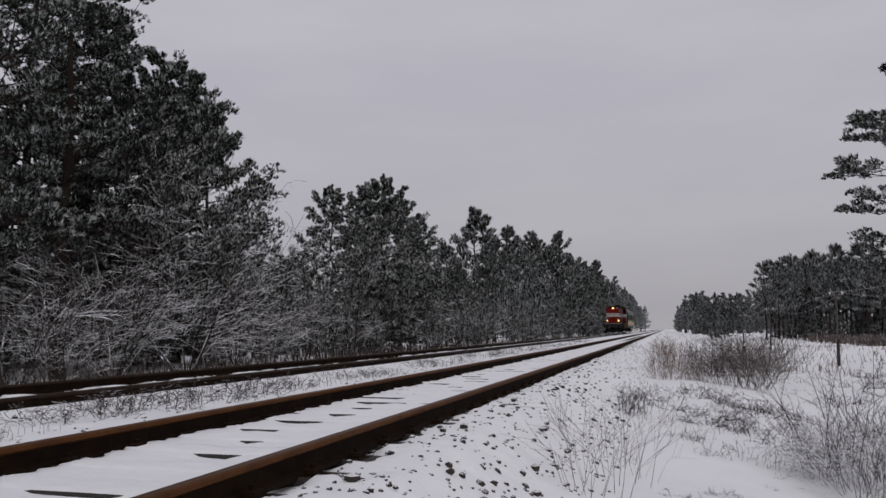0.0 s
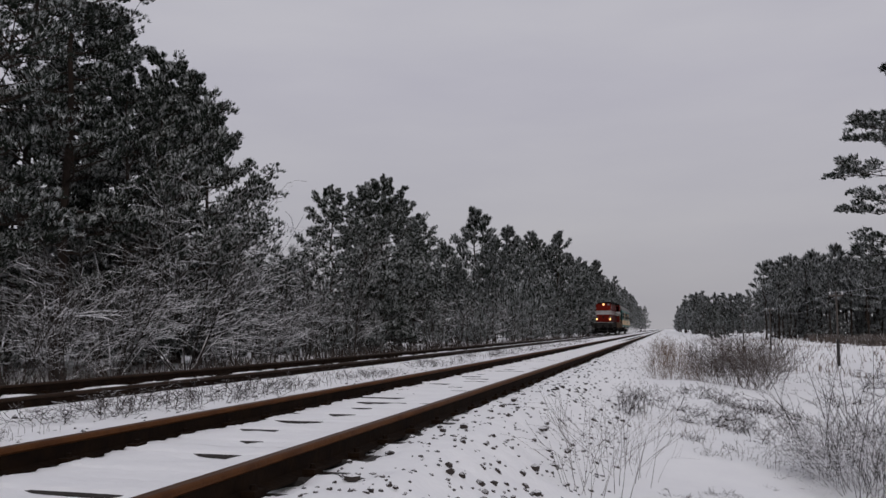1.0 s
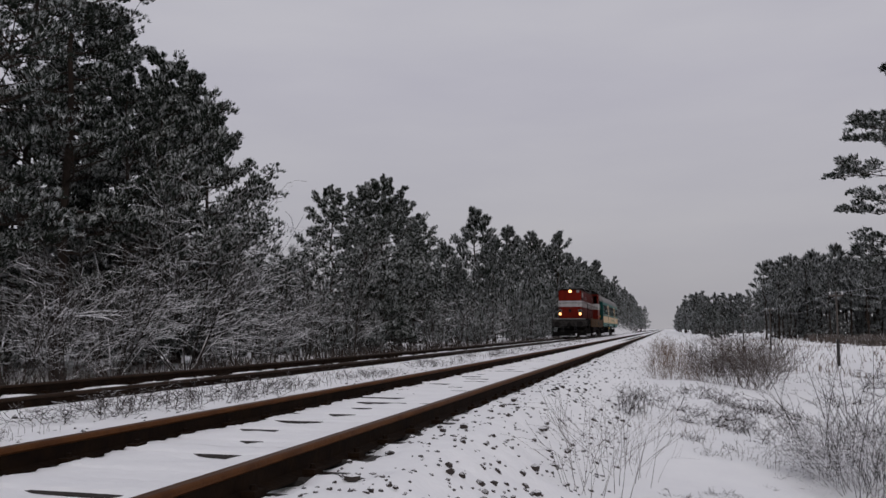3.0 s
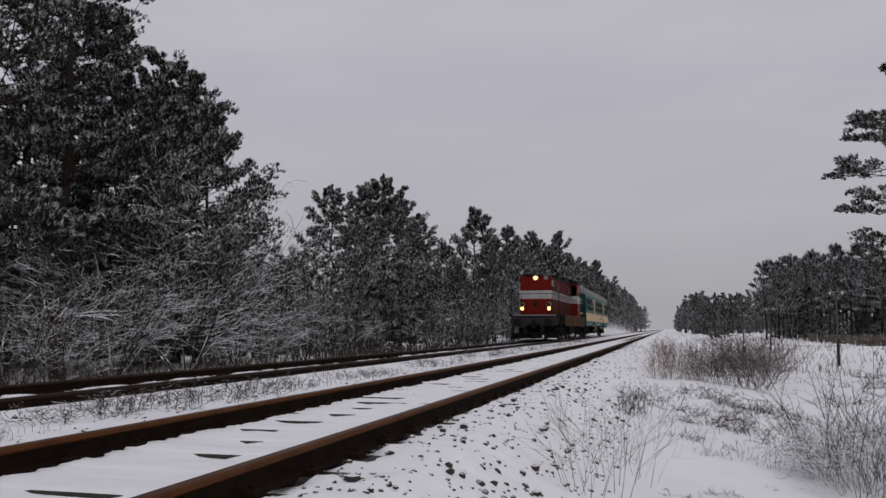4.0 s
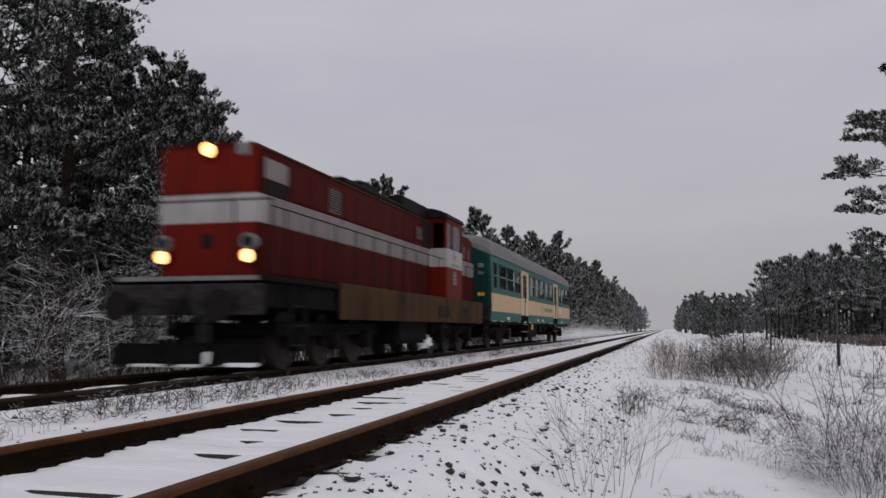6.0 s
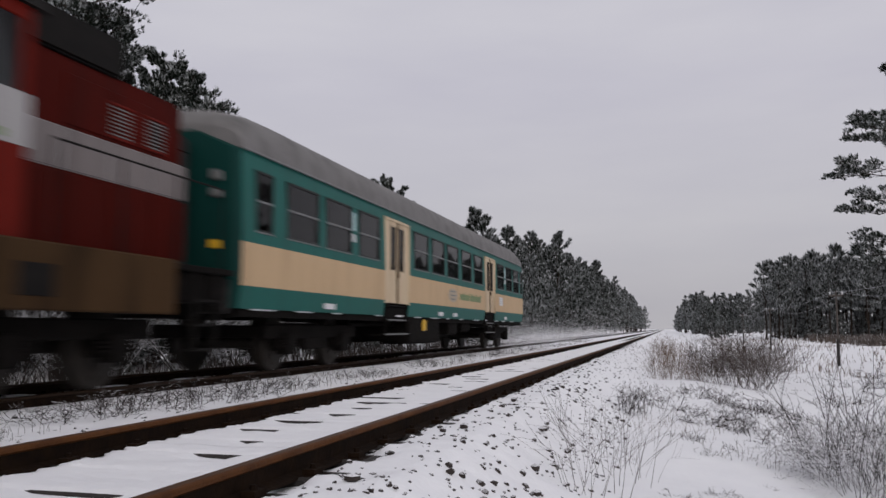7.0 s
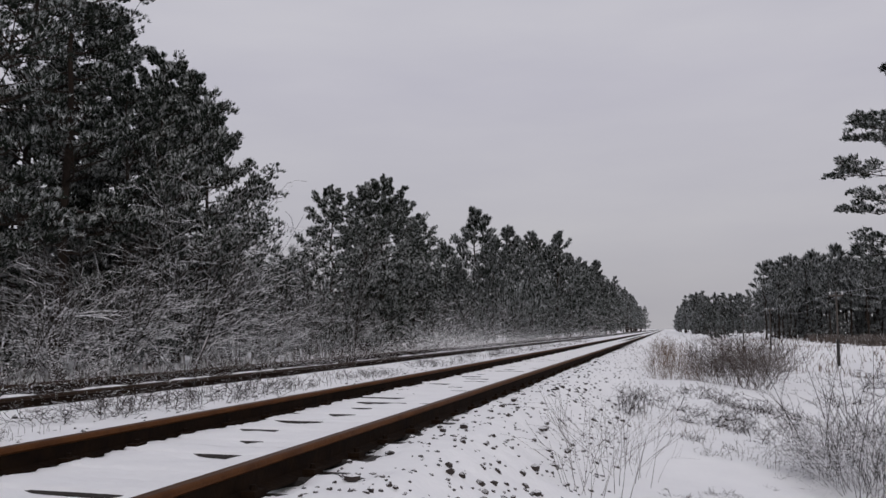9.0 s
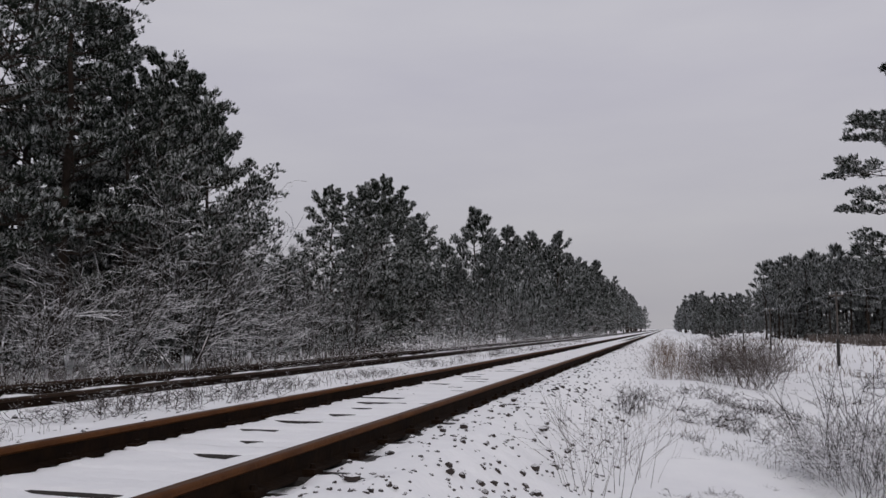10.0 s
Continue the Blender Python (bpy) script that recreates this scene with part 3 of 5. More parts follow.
# ---- the train ----
def paint(name, base, dirt, rough=0.42, scale=2.2, streak=5.0, spread=0.16, spec=0.4):
    """Vehicle paint with grime that runs downwards and fine specks."""
    m = material(name, base, rough=rough, spec=spec)
    nt = m.node_tree
    bsdf = nt.nodes["Principled BSDF"]
    tc = next(n for n in nt.nodes if n.type == "TEX_COORD")
    mp = nt.nodes.new("ShaderNodeMapping")
    mp.inputs["Scale"].default_value = (1.0, 1.0, 1.0 / streak)
    nt.links.new(tc.outputs["Object"], mp.inputs[0])
    cols = []
    prev = None
    for sc, lo, hi in ((scale, 0.5 - spread * 0.3, 0.5 + spread * 1.6), (scale * 14, 0.56, 0.72)):
        n = nt.nodes.new("ShaderNodeTexNoise")
        n.inputs["Scale"].default_value, n.inputs["Detail"].default_value = sc, 7
        nt.links.new((mp if prev is None else tc).outputs[0 if prev is None else "Object"], n.inputs["Vector"])
        r = nt.nodes.new("ShaderNodeMapRange")
        r.inputs["From Min"].default_value, r.inputs["From Max"].default_value = lo, hi
        r.inputs["To Max"].default_value = 0.75 if prev is None else 0.35
        nt.links.new(n.outputs[0], r.inputs["Value"])
        mx = nt.nodes.new("ShaderNodeMix")
        mx.data_type = "RGBA"
        mx.inputs["A"].default_value, mx.inputs["B"].default_value = (*base, 1), (*dirt, 1)
        if prev is not None:
            nt.links.new(prev, mx.inputs["A"])
        nt.links.new(r.outputs[0], mx.inputs["Factor"])
        prev = mx.outputs["Result"]
    nt.links.new(prev, bsdf.inputs["Base Color"])
    return m


RED = paint("faded_red_paint", (0.125, 0.0085, 0.0045), (0.052, 0.008, 0.005), spec=0.06, rough=0.5)
# hood sides: a darker red and white than the front sheet and band
RED_DARKER = paint("darker_red_paint", (0.062, 0.0056, 0.0034), (0.022, 0.005, 0.0036), spec=0.03, rough=0.55)
BAND_DARKER = paint("darker_white_paint", (0.19, 0.165, 0.16), (0.085, 0.07, 0.067), spec=0.2)
WHITE_BAND = paint("grubby_white_paint", (0.36, 0.35, 0.35), (0.15, 0.135, 0.13), spec=0.1)
FRAME_TAN = paint("dirty_tan_paint", (0.062, 0.035, 0.017), (0.010, 0.007, 0.005), spread=0.12, spec=0.03, rough=0.7)
BLACK = material("sooty_black_metal", (0.004, 0.0037, 0.0035), rough=0.75, spread=0.2, scale=6, other=(0.013, 0.011, 0.010), bump=0.2, spec=0.12)
UNDER = material("grimy_running_gear", (0.003, 0.0027, 0.0025), rough=0.9, spread=0.2, scale=5, other=(0.011, 0.009, 0.008), bump=0.4, spec=0.08)
BEAM_GREY = material("grimy_beam_paint", (0.036, 0.032, 0.030), rough=0.7, spread=0.12, scale=7, other=(0.007, 0.006, 0.006), spec=0.15)
GREY_METAL = material("grey_metal", (0.22, 0.22, 0.22), rough=0.5, metal=0.3, spread=0.2, scale=9, other=(0.13, 0.13, 0.13))
# coach ends: grime, and the shade behind the locomotive, both in the green
GRIMY_SHADED_GREEN = paint("grimy_shaded_green_paint", (0.004, 0.038, 0.033), (0.005, 0.016, 0.014), spread=0.2, spec=0.1, rough=0.6)
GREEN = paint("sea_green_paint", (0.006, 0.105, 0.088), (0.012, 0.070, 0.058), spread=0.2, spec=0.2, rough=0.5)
CREAM = paint("cream_paint", (0.55, 0.385, 0.225), (0.40, 0.27, 0.155), spread=0.2, spec=0.2, rough=0.5)
DOOR_CREAM = paint("worn_cream_door_paint", (0.60, 0.47, 0.31), (0.34, 0.22, 0.11), spread=0.12)
ROOF_GREY = paint("grey_coach_roof_paint", (0.185, 0.178, 0.176), (0.10, 0.095, 0.092), rough=0.7, spec=0.15, streak=1.0)
SIGN_WHITE = material("white_sign", (0.75, 0.75, 0.76), rough=0.5, spread=0.2, scale=9, other=(0.62, 0.62, 0.63))
STICKER = material("pale_blue_notice", (0.30, 0.48, 0.50), rough=0.5, spread=0.2, scale=12, other=(0.45, 0.58, 0.58))
LETTER_GREEN = material("green_lettering", (0.16, 0.22, 0.10), rough=0.5)
LOGO_GREY = material("grey_emblem", (0.16, 0.17, 0.17), rough=0.5)
EMBLEM = material("pale_grey_emblem", (0.36, 0.31, 0.25), rough=0.5, spread=0.2, scale=9, other=(0.42, 0.33, 0.22))
YELLOW = material("yellow_marker", (0.65, 0.38, 0.02), rough=0.5)
RUBBER = material("black_rubber", (0.014, 0.014, 0.014), rough=0.8, bump=0.2)
SEAT_BROWN = material("dark_seat_covers", (0.035, 0.028, 0.024), rough=0.9)
WHEEL_STEEL = material("wheel_steel", (0.014, 0.012, 0.010), rough=0.6, spread=0.2, scale=7, other=(0.03, 0.024, 0.02), spec=0.2)


def glass(name, tint):
    m = bpy.data.materials.new(name)
    m.use_nodes = True
    nt = m.node_tree
    nt.nodes.clear()
    out, mix = nt.nodes.new("ShaderNodeOutputMaterial"), nt.nodes.new("ShaderNodeMixShader")
    clear, gloss, fr = nt.nodes.new("ShaderNodeBsdfTransparent"), nt.nodes.new("ShaderNodeBsdfGlossy"), nt.nodes.new("ShaderNodeFresnel")
    clear.inputs[0].default_value = (*tint, 1)
    gloss.inputs["Roughness"].default_value = 0.03
    fr.inputs["IOR"].default_value = 1.32
    nt.links.new(fr.outputs[0], mix.inputs[0])
    nt.links.new(clear.outputs[0], mix.inputs[1])
    nt.links.new(gloss.outputs[0], mix.inputs[2])
    nt.links.new(mix.outputs[0], out.inputs[0])
    return m


GLASS = glass("dark_tinted_window_glass", (0.34, 0.35, 0.34))
CAB_GLASS = glass("cab_window_glass", (0.35, 0.36, 0.36))


def glowing(name, colour, strength):
    m = bpy.data.materials.new(name)
    m.use_nodes = True
    b = m.node_tree.nodes["Principled BSDF"]
    b.inputs["Base Color"].default_value = (*colour, 1)
    b.inputs["Emission Color"].default_value = (*colour, 1)
    b.inputs["Emission Strength"].default_value = strength
    return m


LAMP_ON = glowing("lit_headlamp", (1.0, 0.44, 0.15), 4.0)


def mesh_of(name, bm, mat):
    me = bpy.data.meshes.new(name)
    bmesh.ops.recalc_face_normals(bm, faces=bm.faces[:])
    bm.to_mesh(me)
    bm.free()
    me.materials.append(mat)
    return me


def solid(name, boxes, mat, bevel=0.0, seg=1):
    """Boxes (x0, x1, y0, y1, z0, z1), bevelled, as one mesh."""
    bm = bmesh.new()
    for x0, x1, y0, y1, z0, z1 in boxes:
        b = bmesh.ops.create_cube(bm, size=1.0, matrix=Matrix.Translation(((x0 + x1) / 2, (y0 + y1) / 2, (z0 + z1) / 2)) @ Matrix.Diagonal((abs(x1 - x0), abs(y1 - y0), abs(z1 - z0), 1)))
    if bevel:
        bmesh.ops.bevel(bm, geom=bm.edges[:], offset=bevel, segments=seg, affect="EDGES", clamp_overlap=True)
    return mesh_of(name, bm, mat)


def rods(name, pairs, radius, mat, sides=8):
    v, f = sticks([(*a, radius, *b, radius) for a, b in pairs], sides)
    return quick_mesh(name, v, f, [mat], smooth=True)


def disc_x(bm, x, y, z, r, depth, seg=24, r2=None):
    bmesh.ops.create_cone(bm, cap_ends=True, segments=seg, radius1=r, radius2=r if r2 is None else r2, depth=depth, matrix=Matrix.Translation((x, y, z)) @ Matrix.Rotation(math.pi / 2, 4, "Y"))


def disc_y(bm, x, y, z, r, depth, seg=24, r2=None):
    bmesh.ops.create_cone(bm, cap_ends=True, segments=seg, radius1=r, radius2=r if r2 is None else r2, depth=depth, matrix=Matrix.Translation((x, y, z)) @ Matrix.Rotation(math.pi / 2, 4, "X"))


def wheelset_mesh(r):
    bm = bmesh.new()
    for sx in (-1, 1):
        disc_x(bm, sx * 0.75, 0, 0, r, 0.13, 32)
        disc_x(bm, sx * 0.69, 0, 0, r + 0.028, 0.03, 32)
        disc_x(bm, sx * 0.83, 0, 0, r * 0.82, 0.03, 24, r * 0.7)
        for k in range(5):                                     # balance holes' bosses make the turning seen
            a = k * 2 * math.pi / 5
            disc_x(bm, sx * 0.845, math.cos(a) * r * 0.5, math.sin(a) * r * 0.5, 0.055, 0.03, 8)
    disc_x(bm, 0, 0, 0, 0.09, 1.9, 12)
    return mesh_of("wheelset", bm, WHEEL_STEEL)


wheelsets = []
bm = bmesh.new()
for q in range(4):
    bmesh.ops.create_cone(bm, cap_ends=True, segments=10, radius1=0.085, radius2=0.085, depth=0.028, matrix=Matrix.Translation((0, 0, q * 0.05)))
SPRING = mesh_of("spring", bm, UNDER)


def bogie(parent, y, axles, base, r, mesh, half=1.02):
    """A bogie with side frames, axle boxes, springs, brake gear, and its wheelsets as turning sub-parts."""
    first, last = y - base / 2, y + base / 2
    bx = []
    for sx in (-1, 1):
        x0, x1 = sorted((sx * (half - 0.07), sx * (half + 0.05)))
        bx.append((x0, x1, first - 0.75, last + 0.75, r + 0.08, r + 0.32))
        for k in range(axles):
            ya = first + base * k / (axles - 1)
            xa, xb = sorted((sx * (half - 0.05), sx * (half + 0.16)))
            bx.append((xa, xb, ya - 0.17, ya + 0.17, r - 0.18, r + 0.16))
            bx.append((x0, x1, ya - 0.34, ya - 0.24, r - 0.12, r + 0.1))
            bx.append((x0, x1, ya + 0.24, ya + 0.34, r - 0.12, r + 0.1))
            bx.append((sorted((sx * 0.7, sx * 0.8))[0], sorted((sx * 0.7, sx * 0.8))[1], ya + r + 0.03, ya + r + 0.12, r - 0.25, r + 0.15))
        bx.append((x0, x1, y - 0.5, y + 0.5, r - 0.12, r + 0.1))
    for yy in (first - 0.72, y - 0.25, last + 0.62):
        bx.append((-half, half, yy, yy + (0.5 if abs(yy - y) < 0.4 else 0.12), r + 0.1, r + 0.3))
    b = part("bogie", solid("bogie", bx, UNDER, 0.02), parent, "grimy black bogie frame with snow-caked axle boxes")
    for sx in (-1, 1):
        for k in range(axles):
            ya = first + base * k / (axles - 1)
            for dy in (-0.27, 0.27):
                part("spring", SPRING, b, at=pose(sx * (half + 0.06), ya + dy, r - 0.05))
    for k in range(axles):
        w = part("wheelset", mesh, b, "dark steel wheelset", at=pose(0, first + base * k / (axles - 1), r))
        wheelsets.append((w, first + base * k / (axles - 1), r))
    return b


def buffers(parent, y, way, z=1.06):
    for sx in (-1, 1):
        bm = bmesh.new()
        disc_y(bm, sx * 0.875, y + way * 0.16, z, 0.095, 0.34, 16)
        disc_y(bm, sx * 0.875, y + way * 0.36, z, 0.065, 0.12, 16)
        disc_y(bm, sx * 0.875, y + way * 0.43, z, 0.235, 0.035, 28)
        part("buffer", mesh_of("buffer", bm, BLACK), parent)


# -- the locomotive: local y = 0 is the front of the long hood, y grows towards the coach --
loco = tagged(new("diesel_locomotive"), "red hood diesel locomotive with a white band and lit headlamps", "locomotive")
HW, CW, FW = 0.91, 1.36, 1.45          # half widths of hood, cab and frame


def hood(y0, y1, z0, z1, name, bevel=0.10):
    bm = bmesh.new()
    bmesh.ops.create_cube(bm, size=1.0, matrix=Matrix.Translation((0, (y0 + y1) / 2, (z0 + z1) / 2)) @ Matrix.Diagonal((2 * HW, y1 - y0, z1 - z0, 1)))
    long_top = [e for e in bm.edges if all(abs(v.co.z - z1) < 1e-4 for v in e.verts) and abs(e.verts[0].co.x - e.verts[1].co.x) < 1e-4]
    bmesh.ops.bevel(bm, geom=long_top, offset=bevel, segments=3, affect="EDGES")
    up = [e for e in bm.edges if abs(e.verts[0].co.z - e.verts[1].co.z) > 1.0]
    bmesh.ops.bevel(bm, geom=up, offset=0.05, segments=2, affect="EDGES")
    return part(name, mesh_of(name, bm, RED_DARKER), loco, "faded red sheet-metal engine hood")


long_hood = hood(0.0, 10.40, 1.52, 3.78, "long_hood")
short_hood = hood(12.28, 15.62, 1.52, 3.78, "short_hood")
# the white band runs round both hoods and the cab, a little proud
part("white_band", solid("white_band", [(-HW - 0.004, HW + 0.004, -0.004, 10.40, 2.45, 2.93)], WHITE_BAND, 0.003), long_hood, "grubby white painted band")
part("white_band", solid("white_band", [(-HW - 0.004, HW + 0.004, 12.28, 15.624, 2.45, 2.93)], WHITE_BAND, 0.003), short_hood, "grubby white painted band")
# door leaves on the hood sides, each with handles
for y0, n, host in ((0.35, 12, long_hood), (12.5, 4, short_hood)):
    for k in range(n):
        ya = y0 + k * 0.82
        for sx in (-1, 1):
            xa, xb = sorted((sx * HW, sx * (HW + 0.018)))
            part("side_door", solid("side_door", [(xa, xb, ya, ya + 0.77, 1.62, 2.42)], RED_DARKER, 0.008), host)
            if k not in (0, 3, 10):
                part("side_door", solid("side_door", [(xa, xb, ya, ya + 0.77, 2.97, 3.55)], RED_DARKER, 0.008), host)
            part("band_panel", solid("band_panel", [(xa, xb, ya, ya + 0.77, 2.46, 2.92)], BAND_DARKER, 0.005), host)


def grille(host, y0, y1, z0, z1, sx, n=8):
    xa, xb = sorted((sx * (HW + 0.002), sx * (HW + 0.03)))
    g = part("grille", solid("grille", [(xa, xb, y0, y0 + 0.03, z0, z1), (xa, xb, y1 - 0.03, y1, z0, z1), (xa, xb, y0, y1, z0, z0 + 0.03), (xa, xb, y0, y1, z1 - 0.03, z1)], RED, 0.004), host, "slatted air grille")
    part("slats", solid("slats", [(xa, xb, y0 + 0.03, y1 - 0.03, z0 + 0.04 + k * (z1 - z0 - 0.06) / n, z0 + 0.055 + k * (z1 - z0 - 0.06) / n) for k in range(n)], GREY_METAL), g)
    part("grille_back", solid("grille_back", [(min(sx * HW, sx * (HW + 0.006)), max(sx * HW, sx * (HW + 0.006)), y0 + 0.03, y1 - 0.03, z0 + 0.03, z1 - 0.03)], BLACK), g)


for sx in (-1, 1):
    grille(long_hood, 8.85, 9.42, 3.08, 3.46, sx)
    grille(long_hood, 2.85, 3.55, 2.98, 3.52, sx, 10)
    grille(short_hood, 14.05, 14.5, 2.98, 3.42, sx)
    grille(short_hood, 14.75, 15.2, 2.98, 3.42, sx)
    # pale louvred panel and dark recess near the front
    xa, xb = sorted((sx * (HW + 0.002), sx * (HW + 0.022)))
    part("louvre_panel", solid("louvre_panel", [(xa, xb, 0.18, 1.05, 3.20, 3.55)], BAND_DARKER, 0.006), long_hood, "pale dusty louvre panel")
    part("dark_panel", solid("dark_panel", [(xa, xb, 0.18, 1.05, 2.95, 3.17)], BLACK, 0.004), long_hood)

# cab
cab_boxes = [(-CW, CW, 10.40, 12.28, 1.52, 2.98)]
cab = part("cab", solid("cab", cab_boxes, RED, 0.03, 2), loco, "red driver's cab with a white band")
part("white_band", solid("white_band", [(-CW - 0.004, CW + 0.004, 10.396, 12.284, 2.45, 2.975)], WHITE_BAND, 0.003), cab, "grubby white painted band")
posts = []
for sx in (-1, 1):
    for ya, yb in ((10.40, 10.50), (11.02, 11.16), (12.16, 12.28)):
        x0, x1 = sorted((sx * (CW - 0.07), sx * CW))
        posts.append((x0, x1, ya, yb, 2.98, 3.78))
    for ya in (10.40, 12.21):
        x0, x1 = sorted((sx * (HW - 0.02), sx * (HW + 0.05)))
        posts.append((x0, x1, ya, ya + 0.07, 2.98, 3.78))
posts += [(-CW, CW, 10.40, 10.47, 3.70, 3.86), (-CW, CW, 12.21, 12.28, 3.70, 3.86), (-CW, -CW + 0.07, 10.4, 12.28, 3.70, 3.86), (CW - 0.07, CW, 10.4, 12.28, 3.70, 3.86)]
part("cab_frame", solid("cab_frame", posts, RED, 0.012), cab)
part("cab_floor", solid("cab_floor", [(-CW + 0.05, CW - 0.05, 10.5, 12.2, 2.86, 2.975)], UNDER), cab)
part("control_desk", solid("control_desk", [(-0.9, 0.9, 10.55, 11.0, 2.98, 3.25), (-0.9, 0.9, 11.7, 12.15, 2.98, 3.25)], UNDER, 0.02), cab)
for sx in (-1, 1):
    x = sx * (CW - 0.03)
    for ya, yb in ((10.50, 11.02), (11.16, 12.16)):
        part("cab_window", solid("cab_window", [(x - 0.006, x + 0.006, ya, yb, 2.98, 3.70)], CAB_GLASS), cab, "dusty cab side window")
    x0, x1 = sorted((sx * (HW + 0.05), sx * (CW - 0.07)))
    for ya in (10.43, 12.24):
        part("cab_window", solid("cab_window", [(x0, x1, ya, ya + 0.012, 2.98, 3.70)], CAB_GLASS), cab, "dark cab end window")
    xa, xb = sorted((sx * CW, sx * (CW + 0.012)))
    part("notice_plate", solid("notice_plate", [(xa, xb, 11.15, 11.55, 1.98, 2.36)], GREY_METAL, 0.004), cab, "grey metal plate")
    for zz in (2.07, 2.18, 2.29):
        part("plate_bar", solid("plate_bar", [(min(xa, xb) - 0.004, max(xa, xb) + 0.004, 11.18, 11.52, zz, zz + 0.02)], UNDER), cab)
    part("green_lettering", solid("green_lettering", [(xa, xb, 10.95, 11.95, 2.50, 2.58)], LETTER_GREEN), cab)
    part("plate_shield", solid("plate_shield", [(xa, xb, 11.3, 11.5, 2.70, 2.84)], LOGO_GREY, 0.003), cab)
bm = bmesh.new()
n = 12
ringa = []
for y in (10.28, 12.40):
    ringa.append([bm.verts.new((-(CW + 0.06) * math.cos(math.pi * k / n), y, 3.84 + 0.32 * math.sin(math.pi * k / n) ** 0.8)) for k in range(n + 1)])
for k in range(n):
    bm.faces.new((ringa[0][k], ringa[0][k + 1], ringa[1][k + 1], ringa[1][k]))
bm.faces.new(ringa[0])
bm.faces.new(ringa[1][::-1])
bm.faces.new((ringa[0][0], ringa[1][0], ringa[1][n], ringa[0][n]))
part("cab_roof", mesh_of("cab_roof", bm, BLACK), cab, "sooty rounded cab roof")

# roof gear: exhausts, fan rings and the tall black box behind the cab
part("exhaust_box", solid("exhaust_box", [(-0.86, 0.86, 12.42, 14.45, 3.76, 4.27)], BLACK, 0.05, 2), short_hood, "tall sooty black exhaust box")
for y in (1.5, 3.0):
    bm = bmesh.new()
    bmesh.ops.create_cone(bm, cap_ends=True, segments=24, radius1=0.62, radius2=0.58, depth=0.10, matrix=Matrix.Translation((0, y, 3.83)))
    part("fan_ring", mesh_of("fan_ring", bm, BLACK), long_hood, "black roof fan ring")
for _name, _box, _lab in (("exhaust_stack", (-0.6, 0.6, 5.6, 6.5, 3.86, 4.12), "black exhaust stack on the roof"),
                          ("exhaust_stack", (-0.35, 0.35, 6.9, 7.4, 3.86, 4.24), "black exhaust stack on the roof"),
                          ("fan_housing", (-0.82, 0.82, 8.0, 10.3, 3.78, 4.14), "black fan housing on the roof"),
                          ("roof_deck", (-0.82, 0.82, 3.9, 8.0, 3.78, 3.90), "black roof deck"),
                          ("roof_hatch", (-0.7, -0.2, 0.15, 0.75, 3.78, 3.90), "black roof hatch")):
    part(_name, solid(_name, [_box], BLACK, 0.03), long_hood, _lab)
part("roof_edge", solid("roof_edge", [(sx * HW - 0.05, sx * HW + 0.03, 0.05, 10.35, 3.68, 3.71) for sx in (-1, 1)], FRAME_TAN, 0.006), long_hood)

for sx in (-1, 1):
    xa, xb = sorted((sx * (HW + 0.003), sx * (HW + 0.024)))
    part("sooty_panel", solid("sooty_panel", [(xa, xb, 9.5, 10.38, 2.96, 3.66)], BLACK, 0.006), long_hood, "sooty black hood panel beside the cab")

# frame, platforms, skirts, steps, end beam and plough
frame_ob = part("main_frame", solid("main_frame", [(-FW + 0.1, FW - 0.1, -0.55, 16.15, 1.05, 1.44)], UNDER, 0.02), loco, "black main frame")
part("walkway", solid("walkway", [(-FW, FW, -0.62, 16.2, 1.44, 1.52)], UNDER, 0.01), frame_ob, "dark chequer-plate walkway dusted with snow")
part("walkway_edge", solid("walkway_edge", [(-1.25, 1.25, -0.635, -0.615, 1.46, 1.53)], GREY_METAL), frame_ob)
for sx in (-1, 1):
    xa, xb = sorted((sx * (FW - 0.05), sx * (FW + 0.01)))
    part("side_skirt", solid("side_skirt", [(xa, xb, 2.3, 14.75, 0.88, 1.56)], FRAME_TAN, 0.02), loco, "dirty tan frame skirt")
    for ya in (4.0, 6.6, 9.2, 9.9, 12.1):
        xc, xd = sorted((sx * (FW + 0.01), sx * (FW + 0.022)))
        part("skirt_hatch", solid("skirt_hatch", [(xc, xd, ya, ya + 0.5, 1.02, 1.34)], FRAME_TAN if ya < 9 else BLACK, 0.006), loco)
    for ye in (0.45, 9.95, 15.45):
        st = [(xa - 0.12 if sx > 0 else xa, xb if sx > 0 else xb + 0.12, ye - 0.24, ye + 0.24, zz, zz + 0.03) for zz in (0.42, 0.74, 1.06)]
        st += [(xa, xb, ye - 0.27, ye - 0.24, 0.42, 1.45), (xa, xb, ye + 0.24, ye + 0.27, 0.42, 1.45)]
        part("foot_ladder", solid("foot_ladder", st, BLACK), loco, "open steel foot steps")
for ya in (-0.72, 16.1):
    part("buffer_beam", solid("buffer_beam", [(-1.35, 1.35, ya, ya + 0.14, 0.92, 1.40)], BEAM_GREY, 0.02), loco, "grimy grey buffer beam")
part("coupling_hook", solid("coupling_hook", [(-0.14, 0.14, -0.98, -0.7, 0.92, 1.18), (-0.05, 0.05, -1.12, -0.95, 0.70, 1.10)], BLACK, 0.03), loco)
for x in (-0.55, -0.42, 0.42, 0.55):
    part("brake_hose", rods("brake_hose", [((x, -0.76, 1.0), (x * 1.05, -0.92, 0.78)), ((x * 1.05, -0.92, 0.78), (x, -0.86, 0.5))], 0.03, RUBBER), loco)
buffers(loco, -0.72, -1)
buffers(loco, 16.22, 1)
bm = bmesh.new()
